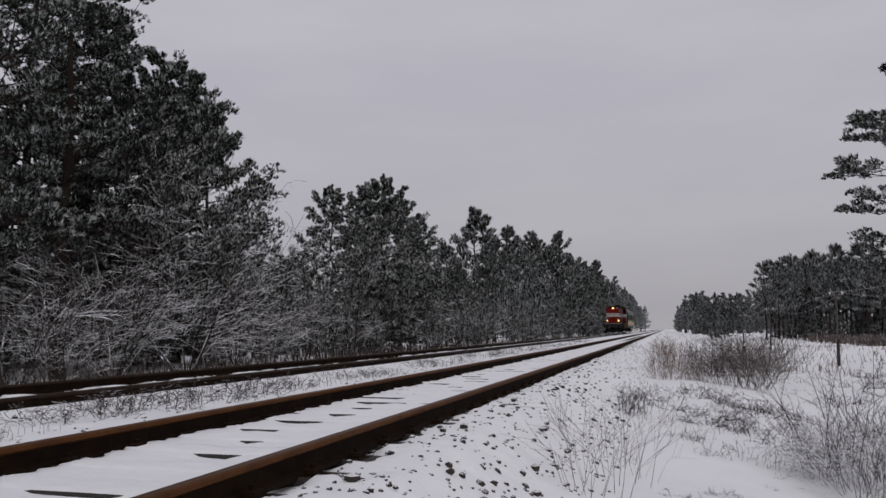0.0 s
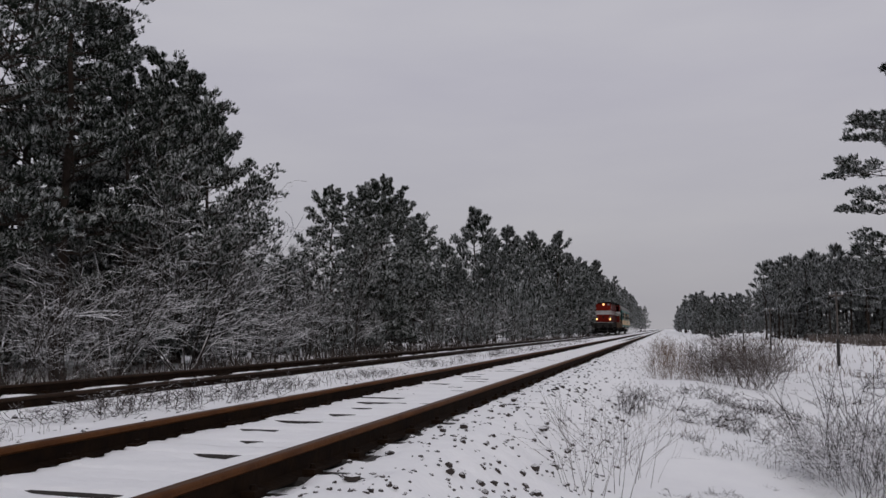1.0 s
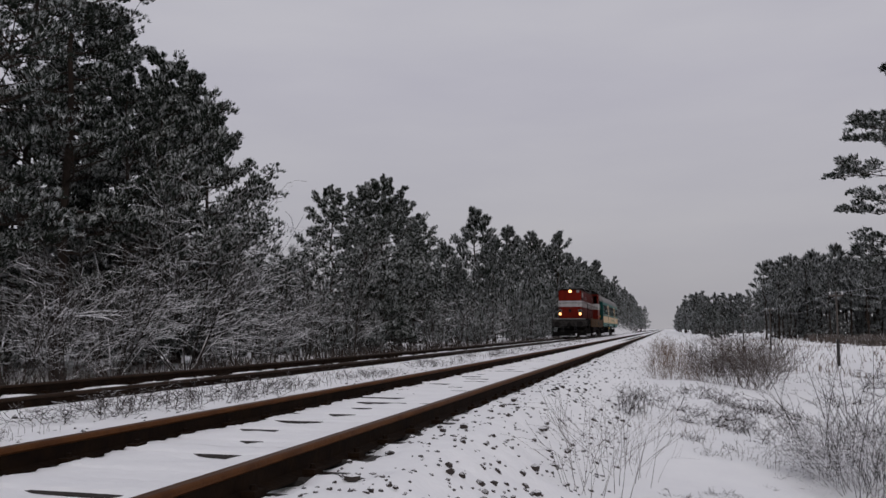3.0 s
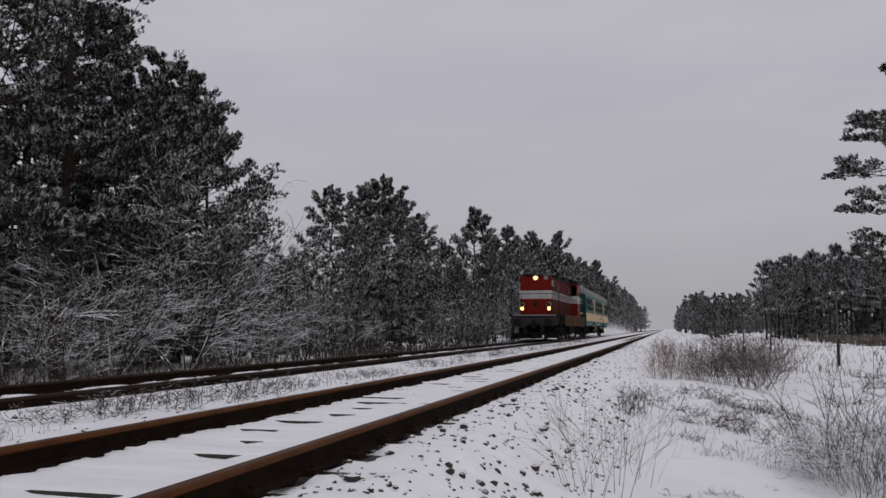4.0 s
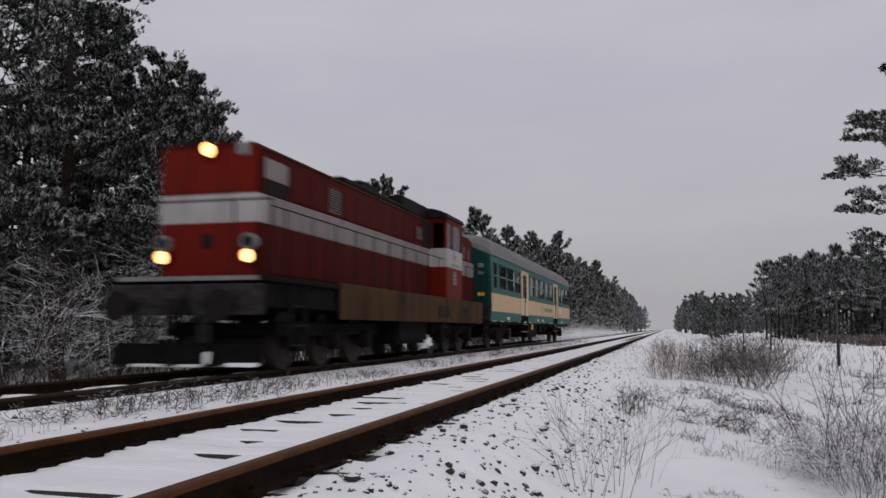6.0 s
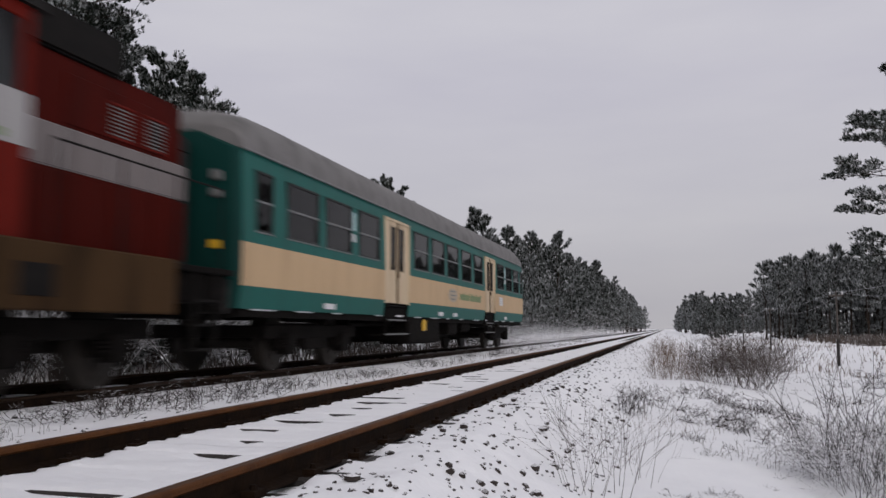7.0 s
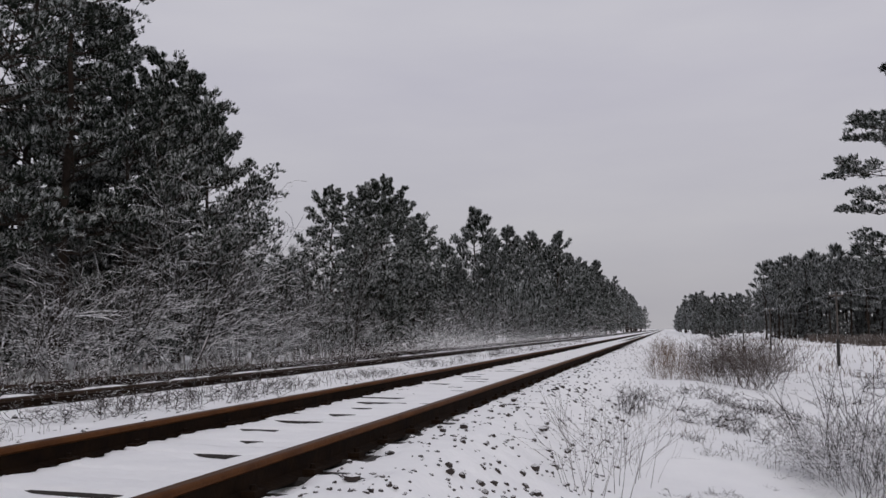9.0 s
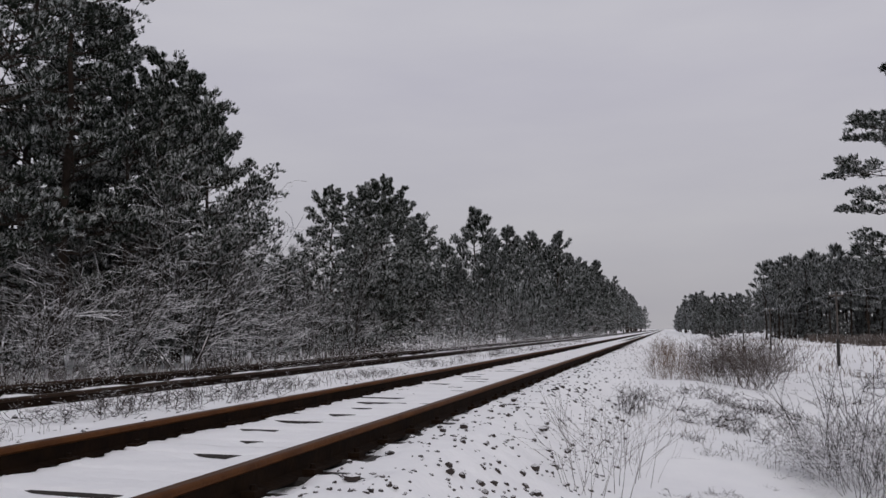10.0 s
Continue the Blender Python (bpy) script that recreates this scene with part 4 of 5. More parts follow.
ring = [bm.verts.new(c) for c in ((-1.3, -0.55, 0.48), (0, -0.95, 0.48), (1.3, -0.55, 0.48), (1.38, -0.62, 0.14), (0, -1.05, 0.14), (-1.38, -0.62, 0.14))]
bm.faces.new((ring[0], ring[1], ring[4], ring[5]))
bm.faces.new((ring[1], ring[2], ring[3], ring[4]))
bmesh.ops.solidify(bm, geom=bm.faces[:], thickness=0.03)
plough = part("snow_plough", mesh_of("snow_plough", bm, BLACK), loco, "black snow plough caked with snow along its foot")
part("caked_snow", solid("caked_snow", [(-0.7, 0.5, -1.03, -0.75, 0.13, 0.17), (0.5, 0.57, -0.9, -0.75, 0.16, 0.36), (0.7, 1.3, -0.80, -0.62, 0.13, 0.19)], SNOW, 0.02, 2), plough)
part("fuel_tank", solid("fuel_tank", [(-1.25, 1.25, 6.4, 8.9, 0.35, 1.0)], UNDER, 0.08, 2), loco, "dark fuel tank under the frame")
part("caked_snow", solid("caked_snow", [(0.95, 1.2, 8.85, 9.5, 0.2, 0.55), (1.0, 1.16, 9.4, 9.8, 0.18, 0.4)], SNOW, 0.11, 2), loco, "white snow caked behind the fuel tank")
LOCO_WHEEL = wheelset_mesh(0.5)
bogie(loco, 2.9, 3, 3.4, 0.5, LOCO_WHEEL)
bogie(loco, 12.4, 3, 3.4, 0.5, LOCO_WHEEL)

# handrails
front_rail = [((-1.4, -0.5, 2.74), (1.4, -0.5, 2.74))] + [((x, -0.5, 1.5), (x, -0.5, 2.74)) for x in (-1.4, -0.75, 0.75, 1.4)]
part("front_handrail", rods("front_handrail", front_rail, 0.018, BLACK), loco, "black tubular handrail")
for sx in (-1, 1):
    ys = [0.0 + 1.05 * k for k in range(10)]
    side = [((sx * 1.4, -0.5, 2.62), (sx * 1.4, 9.9, 2.62))] + [((sx * 1.4, y, 1.5), (sx * 1.4, y, 2.62)) for y in ys]
    part("side_handrail", rods("side_handrail", side, 0.013, BLACK), loco, "thin walkway handrail")
    side = [((sx * 1.4, 12.6, 2.62), (sx * 1.4, 15.9, 2.62))] + [((sx * 1.4, y, 1.5), (sx * 1.4, y, 2.62)) for y in (12.6, 13.7, 14.8, 15.9)]
    part("side_handrail", rods("side_handrail", side, 0.013, BLACK), loco, "thin walkway handrail")

# lamps on the hood front: two lit low lamps, one lit top lamp, unlit ring lamps above and a small unlit one
def lamp(x, z, r, lit, rim=0.03):
    bm = bmesh.new()
    disc_y(bm, x, -0.05, z, r + rim, 0.12, 24)
    l = part("headlamp", mesh_of("headlamp", bm, GREY_METAL if not lit else BLACK), loco, "lit round headlamp" if lit else "unlit round lamp with a grey rim")
    bm = bmesh.new()
    disc_y(bm, x, -0.115, z, r, 0.02, 24)
    part("lens", mesh_of("lens", bm, LAMP_ON if lit else BLACK), l)


for sx in (-1, 1):
    lamp(sx * 0.785, 1.885, 0.105, True, 0.015)
    lamp(sx * 0.785, 2.12, 0.09, False, 0.05)
lamp(0.03, 3.66, 0.115, True, 0.02)
part("number_lamp", solid("number_lamp", [(0.50, 0.74, -0.05, 0.0, 3.56, 3.76)], GREY_METAL, 0.02), loco, "small pale unlit lamp box")
for z0, z1 in ((1.56, 2.44), (2.94, 3.70)):
    part("front_sheet", solid("front_sheet", [(-HW + 0.03, HW - 0.03, -0.008, 0.0, z0, z1)], RED, 0.003), long_hood, "red front sheet")
part("bonnet_door", solid("bonnet_door", [(-0.55, 0.55, -0.02, 0.0, 2.97, 3.45)], RED, 0.008), long_hood)
part("front_emblem", solid("front_emblem", [(-0.11, 0.09, -0.014, 0.0, 2.02, 2.26)], BLACK, 0.006), long_hood)

# -- the coach: local y = 0 is its front end, next to the locomotive --
CL, BW = 24.72, 1.42
coach = tagged(new("passenger_coach"), "sea-green and cream passenger coach with a grey roof", "railway coach")
DOORS = [(24.55 - b, 24.55 - a) for a, b in ((5.85, 7.60), (16.25, 18.05))]
WINDOWS = [(24.55 - b, 24.55 - a) for a, b in ((0.12, 0.60), (0.95, 2.22), (2.52, 3.79), (4.2, 5.47), (8.0, 9.28), (9.67, 10.95), (11.38, 12.66), (12.97, 14.25), (14.6, 15.88), (18.4, 19.68), (20.05, 21.35), (21.65, 22.95), (23.45, 24.02))]
WZ0, WZ1 = 2.15, 3.08
cuts = sorted({0.12, CL - 0.12} | {q for w in WINDOWS for q in w} | {q for d in DOORS for q in d})


def side_x(z, sx, extra=0.0):
    """The body side leans in slightly above the waist and below the sill."""
    x = BW - 0.05 * max(0, (z - 2.0) / 1.3) ** 2 - 0.05 * max(0, (1.33 - z) / 0.33) ** 2
    return sx * (x + extra)


def side_panel(rows, name, mat, label):
    """Body panels, one for each side and stretch between the doors."""
    ends = [0.12] + [q for d in sorted(DOORS) for q in d] + [CL - 0.12]
    stretches = [(ends[k], ends[k + 1]) for k in range(0, len(ends), 2)]
    for sx in (-1, 1):
        for s0, s1 in stretches:
            bm = bmesh.new()
            for z0, z1, holes in rows:
                for a, b in zip(cuts[:-1], cuts[1:]):
                    mid = (a + b) / 2
                    if not s0 < mid < s1 or holes and any(w0 < mid < w1 for w0, w1 in WINDOWS):
                        continue
                    o, i = [[bm.verts.new((side_x(z, sx, extra), y, z)) for y, z in ((a, z0), (b, z0), (b, z1), (a, z1))] for extra in (0.0, -0.05)]
                    for q in ((o[0], o[1], o[2], o[3]), (i[3], i[2], i[1], i[0]), (o[0], i[0], i[1], o[1]), (o[2], i[2], i[3], o[3]), (o[1], i[1], i[2], o[2]), (o[3], i[3], i[0], o[0])):
                        bm.faces.new(q)
            bmesh.ops.remove_doubles(bm, verts=bm.verts[:], dist=0.0005)
            part(name, mesh_of(name, bm, mat), coach, label)


side_panel([(1.33, 1.68, False), (1.68, 1.97, False)], "cream_side_panel", CREAM, "cream lower body side")
side_panel([(1.0, 1.33, False)], "green_skirt_panel", GREEN, "sea-green lower body skirt")
side_panel([(1.97, WZ0, False), (WZ0, 2.6, True), (2.6, WZ1, True), (WZ1, 3.17, False), (3.17, 3.34, False)], "green_side_panel", GREEN, "sea-green body side")
for sx in (-1, 1):
    for a, b in DOORS:
        x0, x1 = sorted((side_x(3.25, sx), side_x(3.25, sx, -0.05)))
        part("door_header", solid("door_header", [(x0, x1, a, b, 3.17, 3.34)], GREEN), coach)

# roof: an arch that comes down at both ends
bm = bmesh.new()
n = 16
rings = []
for y, drop in ((0.10, 0.42), (0.22, 0.22), (0.5, 0.10), (1.0, 0.02), (1.6, 0.0), (8, 0.0), (16, 0.0), (CL - 1.6, 0.0), (CL - 1.0, 0.02), (CL - 0.5, 0.10), (CL - 0.22, 0.22), (CL - 0.10, 0.42)):
    rings.append([bm.verts.new((-(1.385) * math.copysign(abs(math.cos(math.pi * k / n)) ** 0.75, math.cos(math.pi * k / n)), y, 3.33 + (0.84 - drop) * math.sin(math.pi * k / n) ** 0.75)) for k in range(n + 1)])
for a, b in zip(rings[:-1], rings[1:]):
    for k in range(n):
        bm.faces.new((a[k], a[k + 1], b[k + 1], b[k])).smooth = True
bm.faces.new(rings[0])
bm.faces.new(rings[-1][::-1])
roof = part("roof", mesh_of("roof", bm, ROOF_GREY), coach, "dull grey arched roof")
part("gutter", solid("gutter", [(sx * 1.40 - 0.02, sx * 1.40 + 0.02, 0.12, CL - 0.12, 3.325, 3.355) for sx in (-1, 1)], GREY_METAL, 0.006), roof, "pale gutter strip")
vents = []
for k in range(9):
    y = 2.6 + k * 2.45
    vents.append((-0.16, 0.16, y, y + 0.36, 4.09, 4.19))
for v in vents:
    part("roof_vent", solid("roof_vent", [v], UNDER, 0.03), roof, "small dark roof ventilator")
for k in range(1, 12):
    y = k * CL / 12
    bm = bmesh.new()
    pts = [(-(1.39) * math.copysign(abs(math.cos(math.pi * q / n)) ** 0.75, math.cos(math.pi * q / n)), 3.335 + 0.84 * math.sin(math.pi * q / n) ** 0.75) for q in range(n + 1)]
    for (xa, za), (xb, zb) in zip(pts[:-1], pts[1:]):
        bm.faces.new([bm.verts.new(c) for c in ((xa, y, za), (xb, y, zb), (xb, y + 0.03, zb), (xa, y + 0.03, za))])
    part("roof_seam", mesh_of("roof_seam", bm, ROOF_GREY), roof)

# ends, floor, partitions
for y, way in ((0.12, -1), (CL - 0.12, 1)):
    bm = bmesh.new()
    prof = [(-1.36, 1.0), (-1.42, 1.4), (-1.42, 2.0), (-1.37, 3.33), (-0.7, 3.62), (0.7, 3.62), (1.37, 3.33), (1.42, 2.0), (1.42, 1.4), (1.36, 1.0)]
    rings = [[bm.verts.new((x * k, y + way * d, z)) for x, z in prof] for k, d in ((1.0, 0.0), (0.985, 0.06), (0.93, 0.11))]
    for a, b in zip(rings[:-1], rings[1:]):
        for k in range(len(prof)):
            m2 = (k + 1) % len(prof)
            bm.faces.new((a[k], a[m2], b[m2], b[k]))
    bm.faces.new(rings[-1])
    end = part("end_wall", mesh_of("end_wall", bm, GRIMY_SHADED_GREEN), coach, "grimy dark green coach end, shade in its colour")
    yy = y + way * 0.11
    part("gangway", solid("gangway", [(-0.62, -0.44, min(yy, yy + way * 0.36), max(yy, yy + way * 0.36), 1.15, 3.3), (0.44, 0.62, min(yy, yy + way * 0.36), max(yy, yy + way * 0.36), 1.15, 3.3), (-0.62, 0.62, min(yy, yy + way * 0.36), max(yy, yy + way * 0.36), 3.2, 3.5)], RUBBER, 0.06, 2), end, "black rubber gangway bellows")
    part("end_door", solid("end_door", [(-0.44, 0.44, min(yy, yy + way * 0.03), max(yy, yy + way * 0.03), 1.2, 3.2)], GREY_METAL, 0.01), end)
    for sx in (-1, 1):
        a, b = sorted((sx * 0.95, sx * 1.15))
        for z0, z1 in ((2.85, 3.0), (2.60, 2.72)):
            part("tail_lamp", solid("tail_lamp", [(a, b, min(yy, yy + way * 0.05), max(yy, yy + way * 0.05), z0, z1)], GREY_METAL, 0.02), end)
        part("yellow_plate", solid("yellow_plate", [(a, b + 0.02, min(yy, yy + way * 0.02), max(yy, yy + way * 0.02), 1.86, 1.98)], YELLOW, 0.004), end)
    buffers(coach, y + way * 0.1, way)
    part("end_beam", solid("end_beam", [(-1.3, 1.3, min(y, y + way * 0.1), max(y, y + way * 0.1), 0.86, 1.22)], UNDER, 0.02), coach)
part("floor_pan", solid("floor_pan", [(-1.34, 1.34, 0.15, CL - 0.15, 1.0, 1.18)], UNDER), coach)
for y in (0.95, 6.35, 8.45, 16.8, 18.85):
    part("partition", solid("partition", [(-1.33, 1.33, y - 0.02, y + 0.02, 1.18, 3.3)], SEAT_BROWN), coach, "dark interior partition")
seats = []
for y0, y1 in ((1.3, 6.2), (8.6, 16.6), (19.0, 24.2)):
    y = y0 + 0.4
    while y < y1 - 0.3:
        for x0, x1 in ((-1.3, -0.35), (0.35, 1.3)):
            seats.append((x0, x1, y, y + 0.16, 1.18, 2.35))
        y += 0.86
for s in seats:
    part("seat_back", solid("seat_back", [s], SEAT_BROWN, 0.03), coach)

# windows: frame, glazing bar and two panes each
for sx in (-1, 1):
    for a, b in WINDOWS:
        x = side_x(2.6, sx, 0.002)
        xi = side_x(2.6, sx, -0.035)
        x0, x1 = sorted((x + sx * 0.012, xi))
        fr = part("window", solid("window", [(x0, x1, a, a + 0.045, WZ0, WZ1), (x0, x1, b - 0.045, b, WZ0, WZ1), (x0, x1, a, b, WZ0, WZ0 + 0.04), (x0, x1, a, b, WZ1 - 0.04, WZ1)], RUBBER, 0.006), coach, "dark-framed two-part coach window")
        part("glazing_bar", solid("glazing_bar", [(x0, x1, a + 0.04, b - 0.04, 2.60, 2.635)], GREY_METAL, 0.004), fr, "pale metal glazing bar")
        part("window_sill", solid("window_sill", [(min(x, x + sx * 0.022), max(x, x + sx * 0.022), a - 0.01, b + 0.01, WZ0 - 0.012, WZ0 + 0.008)], GREY_METAL), fr)
        for z0, z1, dx in ((WZ0 + 0.04, 2.60, -0.02), (2.635, WZ1 - 0.04, -0.01)):
            p = part("pane", solid("pane", [(side_x(2.6, sx, dx) - 0.003, side_x(2.6, sx, dx) + 0.003, a + 0.04, b - 0.04, z0, z1)], GLASS), fr)
    for a, b in DOORS:
        xo, xi = side_x(2.0, sx, -0.012), side_x(2.0, sx, -0.06)
        mid = (a + b) / 2
        x0, x1 = sorted((side_x(2.6, sx, 0.012), xi))
        part("door_frame", solid("door_frame", [(x0, x1, a, a + 0.06, 1.26, 3.17), (x0, x1, b - 0.06, b, 1.26, 3.17), (x0, x1, a, b, 3.11, 3.17)], DOOR_CREAM, 0.008), coach, "cream door surround")
        for da, db, wa, wb in ((a + 0.06, mid - 0.035, mid - 0.46, mid - 0.15), (mid + 0.035, b - 0.06, mid + 0.15, mid + 0.46)):
            x0, x1 = sorted((xo - sx * 0.01, xi - sx * 0.01))
            leaf = part("door", solid("door", [(x0, x1, da, wa, 1.28, 3.11), (x0, x1, wb, db, 1.28, 3.11), (x0, x1, wa, wb, 1.28, 2.02), (x0, x1, wa, wb, 3.0, 3.11)], DOOR_CREAM, 0.004), coach, "worn cream folding door leaf with rust stains")
            part("door_glass", solid("door_glass", [((x0 + x1) / 2 - 0.004, (x0 + x1) / 2 + 0.004, wa, wb, 2.02, 3.0)], GLASS), leaf)
            part("door_glass_rim", solid("door_glass_rim", [(x0 - 0.004, x1 + 0.004, wa - 0.02, wa + 0.015, 2.0, 3.02), (x0 - 0.004, x1 + 0.004, wb - 0.015, wb + 0.02, 2.0, 3.02)], RUBBER), leaf)
        x0, x1 = sorted((xo, xi))
        part("door_post", solid("door_post", [(x0, x1 + 0.008 if sx > 0 else x1, mid - 0.035, mid + 0.035, 1.28, 3.11)], FRAME_TAN, 0.004), coach, "rust-stained middle door post")
        part("door_handle", solid("door_handle", [(min(xo, xo + sx * 0.03), max(xo, xo + sx * 0.03), mid - 0.07, mid + 0.07, 1.86, 1.98)], FRAME_TAN, 0.01), coach)
        x0, x1 = sorted((sx * 0.95, sx * 1.40))
        part("entry_ladder", solid("entry_ladder", [(x0, x1, a + 0.1, b - 0.1, zz, zz + 0.035) for zz in (0.56, 0.88, 1.20)] + [(min(sx * 0.9, sx * 0.95), max(sx * 0.9, sx * 0.95), a, b, 0.85, 1.28)] + [(sorted((sx * 1.36, sx * 1.40))[0], sorted((sx * 1.36, sx * 1.40))[1], yy, yy + 0.03, 0.56, 1.26) for yy in (a + 0.1, b - 0.13)], UNDER, 0.006), coach, "dark metal entry steps")
        part("step_edge", solid("step_edge", [(sorted((sx * 1.36, sx * 1.415))[0], sorted((sx * 1.36, sx * 1.415))[1], a + 0.1, b - 0.1, 0.575, 0.605)], GREY_METAL), coach)
        part("step_edge", solid("step_edge", [(sorted((sx * 1.36, sx * 1.415))[0], sorted((sx * 1.36, sx * 1.415))[1], a + 0.3, b - 0.3, 0.89, 0.92)], GREY_METAL), coach)
    # notices, sign, emblem and lettering bars
    xs0, xs1 = sorted((side_x(2.6, sx, -0.002), side_x(2.6, sx, 0.006)))
    for y in (24.55 - 19.98, 24.55 - 3.98):
        part("notice", solid("notice", [(xs0, xs1, y - 0.10, y + 0.12, 2.62, 2.98)], STICKER, 0.002), coach, "pale blue notice between the windows")
        part("notice", solid("notice", [(xs0, xs1, y - 0.10, y + 0.12, 2.40, 2.55)], SIGN_WHITE, 0.002), coach, "white notice between the windows")
    xs0, xs1 = sorted((side_x(1.7, sx, -0.002), side_x(1.7, sx, 0.018)))
    y = 24.55 - 4.85
    sign = part("route_sign", solid("route_sign", [(xs0, xs1, y - 0.29, y + 0.29, 1.56, 1.86)], SIGN_WHITE, 0.006), coach, "white route board")
    for zz in (1.63, 1.71, 1.79):
        part("sign_line", solid("sign_line", [(xs0 - 0.003, xs1 + 0.003, y - 0.2, y + 0.2, zz - 0.008, zz + 0.008)], LOGO_GREY), sign)
    xs0, xs1 = sorted((side_x(1.65, sx, -0.002), side_x(1.65, sx, 0.005)))
    bm = bmesh.new()
    disc_x(bm, side_x(1.65, sx, 0.001), 0, 0, 0.2, 0.006, 32)
    for v in bm.verts:
        v.co.y = v.co.y * 2.7 + 24.55 - 12.05
        v.co.z += 1.66
    part("emblem", mesh_of("emblem", bm, EMBLEM), coach, "pale grey oval emblem with dark bars")
    part("emblem_bars", solid("emblem_bars", [(xs0 - 0.003, xs1 + 0.003, 24.55 - 12.05 - w, 24.55 - 12.05 + w, 1.66 + dz - 0.018, 1.66 + dz + 0.018) for dz, w in ((0.11, 0.27), (0.0, 0.30), (-0.11, 0.27))], LOGO_GREY), coach)
    words = []
    for wa, wb in ((9.95, 11.15), (8.3, 9.75)):
        y = wa
        while y < wb:
            words.append((xs0 - 0.001, xs1 + 0.001, 24.55 - y - 0.13, 24.55 - y, 1.56, 1.74 if len(words) % 4 else 1.79))
            y += 0.16
    part("lettering", solid("lettering", words, LETTER_GREEN), coach, "green lettering bars")
    for y in (3.2, 11.0, 12.6, 20.5):
        part("data_panel", solid("data_panel", [(xs0 - 0.02, xs1 - 0.02, y, y + 0.5, 1.06, 1.16)], SIGN_WHITE), coach)

# under the floor
under = [((0.55, 1.30, 24.55 - 16.0, 24.55 - 13.1, 0.34, 0.98), "battery_box"), ((-1.30, -0.5, 9.2, 11.8, 0.36, 0.98), "battery_box"), ((0.4, 1.25, 12.6, 13.7, 0.55, 0.98), "equipment_box"), ((-0.35, 0.35, 13.9, 16.2, 0.42, 0.95), "equipment_box"), ((0.7, 1.2, 14.4, 15.6, 0.62, 0.98), "equipment_box")]
for b, name in under:
    part(name, solid(name, [b], UNDER, 0.04, 2), coach, "dark box slung under the floor")
part("box_lid", solid("box_lid", [(1.30, 1.32, 24.55 - 15.95, 24.55 - 15.0, 0.42, 0.9)], UNDER, 0.01), coach)
part("yellow_valve", solid("yellow_valve", [(1.30, 1.34, 24.55 - 14.82, 24.55 - 14.52, 0.66, 0.94)], YELLOW, 0.02), coach, "yellow marked valve cover")
part("brake_pipe", rods("brake_pipe", [((x, 5.5, 0.8), (x, 19.5, 0.8)) for x in (-0.95, 0.95)] + [((0.6, 8.6, 0.55), (0.6, 16.0, 0.55))], 0.04, UNDER), coach)
part("sole_bar", solid("sole_bar", [(sx * 1.27 - 0.05, sx * 1.27 + 0.05, 0.2, CL - 0.2, 0.88, 1.02) for sx in (-1, 1)], UNDER, 0.01), coach, "grimy sole bar with clinging snow")
rs = random.Random(8)
for k in range(14):
    y = 0.8 + k * 1.65 + rs.uniform(-0.4, 0.4)
    part("caked_snow", solid("caked_snow", [(1.32, 1.36, y, y + rs.uniform(0.2, 0.8), 0.98, 1.02)], SNOW, 0.012), coach)
COACH_WHEEL = wheelset_mesh(0.46)
bogie(coach, 3.65, 2, 2.5, 0.46, COACH_WHEEL, half=1.0)
bogie(coach, CL - 3.65, 2, 2.5, 0.46, COACH_WHEEL, half=1.0)

# ---- bare shrubs and young broadleaf trees ----
def crooked_tree(seed, stems, height, spread, mat, thick=0.05, thin=0.0085, levels=3, often=(0.75, 0.6, 0.42), step=0.22, level_out=0.10, size_out=(0.34, 0.62), split=True):
    """A leafless tree of many crooked stems whose branches bend over towards the level, and fork at wide angles."""
    rng = np.random.default_rng(seed)
    segs, levs, stack = [], [], []
    for s in range(stems):
        az = 6.283 * (s + rng.random()) / stems
        tilt = spread * rng.uniform(0.25, 1.0)
        d = np.array([math.cos(az) * tilt, math.sin(az) * tilt, 1.0])
        stack.append((np.array([math.cos(az), math.sin(az), 0]) * rng.uniform(0.05, 0.3), d / np.linalg.norm(d), height * rng.uniform(0.75, 1.05), thick * rng.uniform(0.6, 1.0), 0))
    while stack:
        p, d, ln, rd, lev = stack.pop()
        n = max(3, int(ln / step))
        kink = rng.normal(0, 1, 3)
        for k in range(n):
            kink = -0.55 * kink + rng.normal(0, 0.8, 3)
            d = d + kink * (0.05 if lev == 0 else 0.085) + np.array([0, 0, -level_out * (d[2] - 0.12) * (0.45 if lev == 0 else 1.0)])
            d /= np.linalg.norm(d)
            q = p + d * ln / n
            ra, rb = max(thin, rd * (1 - 0.8 * k / n)), max(thin, rd * (1 - 0.8 * (k + 1) / n))
            segs.append((*p, ra, *q, rb))
            levs.append(lev)
            if lev < levels and (k > 1 or lev > 0) and rng.random() < often[lev]:
                sv = rng.normal(0, 1, 3) * np.array([1, 1, 0.75])
                sv -= sv.dot(d) * d
                sv /= np.linalg.norm(sv)
                a = rng.uniform(0.4, 0.95)
                stack.append((q, d * math.cos(a) + sv * math.sin(a), max(0.3, (ln * (1 - 0.5 * k / n)) * rng.uniform(*size_out)), rb * 0.6, lev + 1))
            p = q
    if not split:
        return quick_mesh("branches", *sticks(segs, 3), [mat])
    stem = [q for q, lv in zip(segs, levs) if lv == 0]
    twig = [q for q, lv in zip(segs, levs) if lv > 0]
    return quick_mesh("trunk", *sticks(stem, 6), [mat]), quick_mesh("crown", *sticks(twig, 3), [mat])


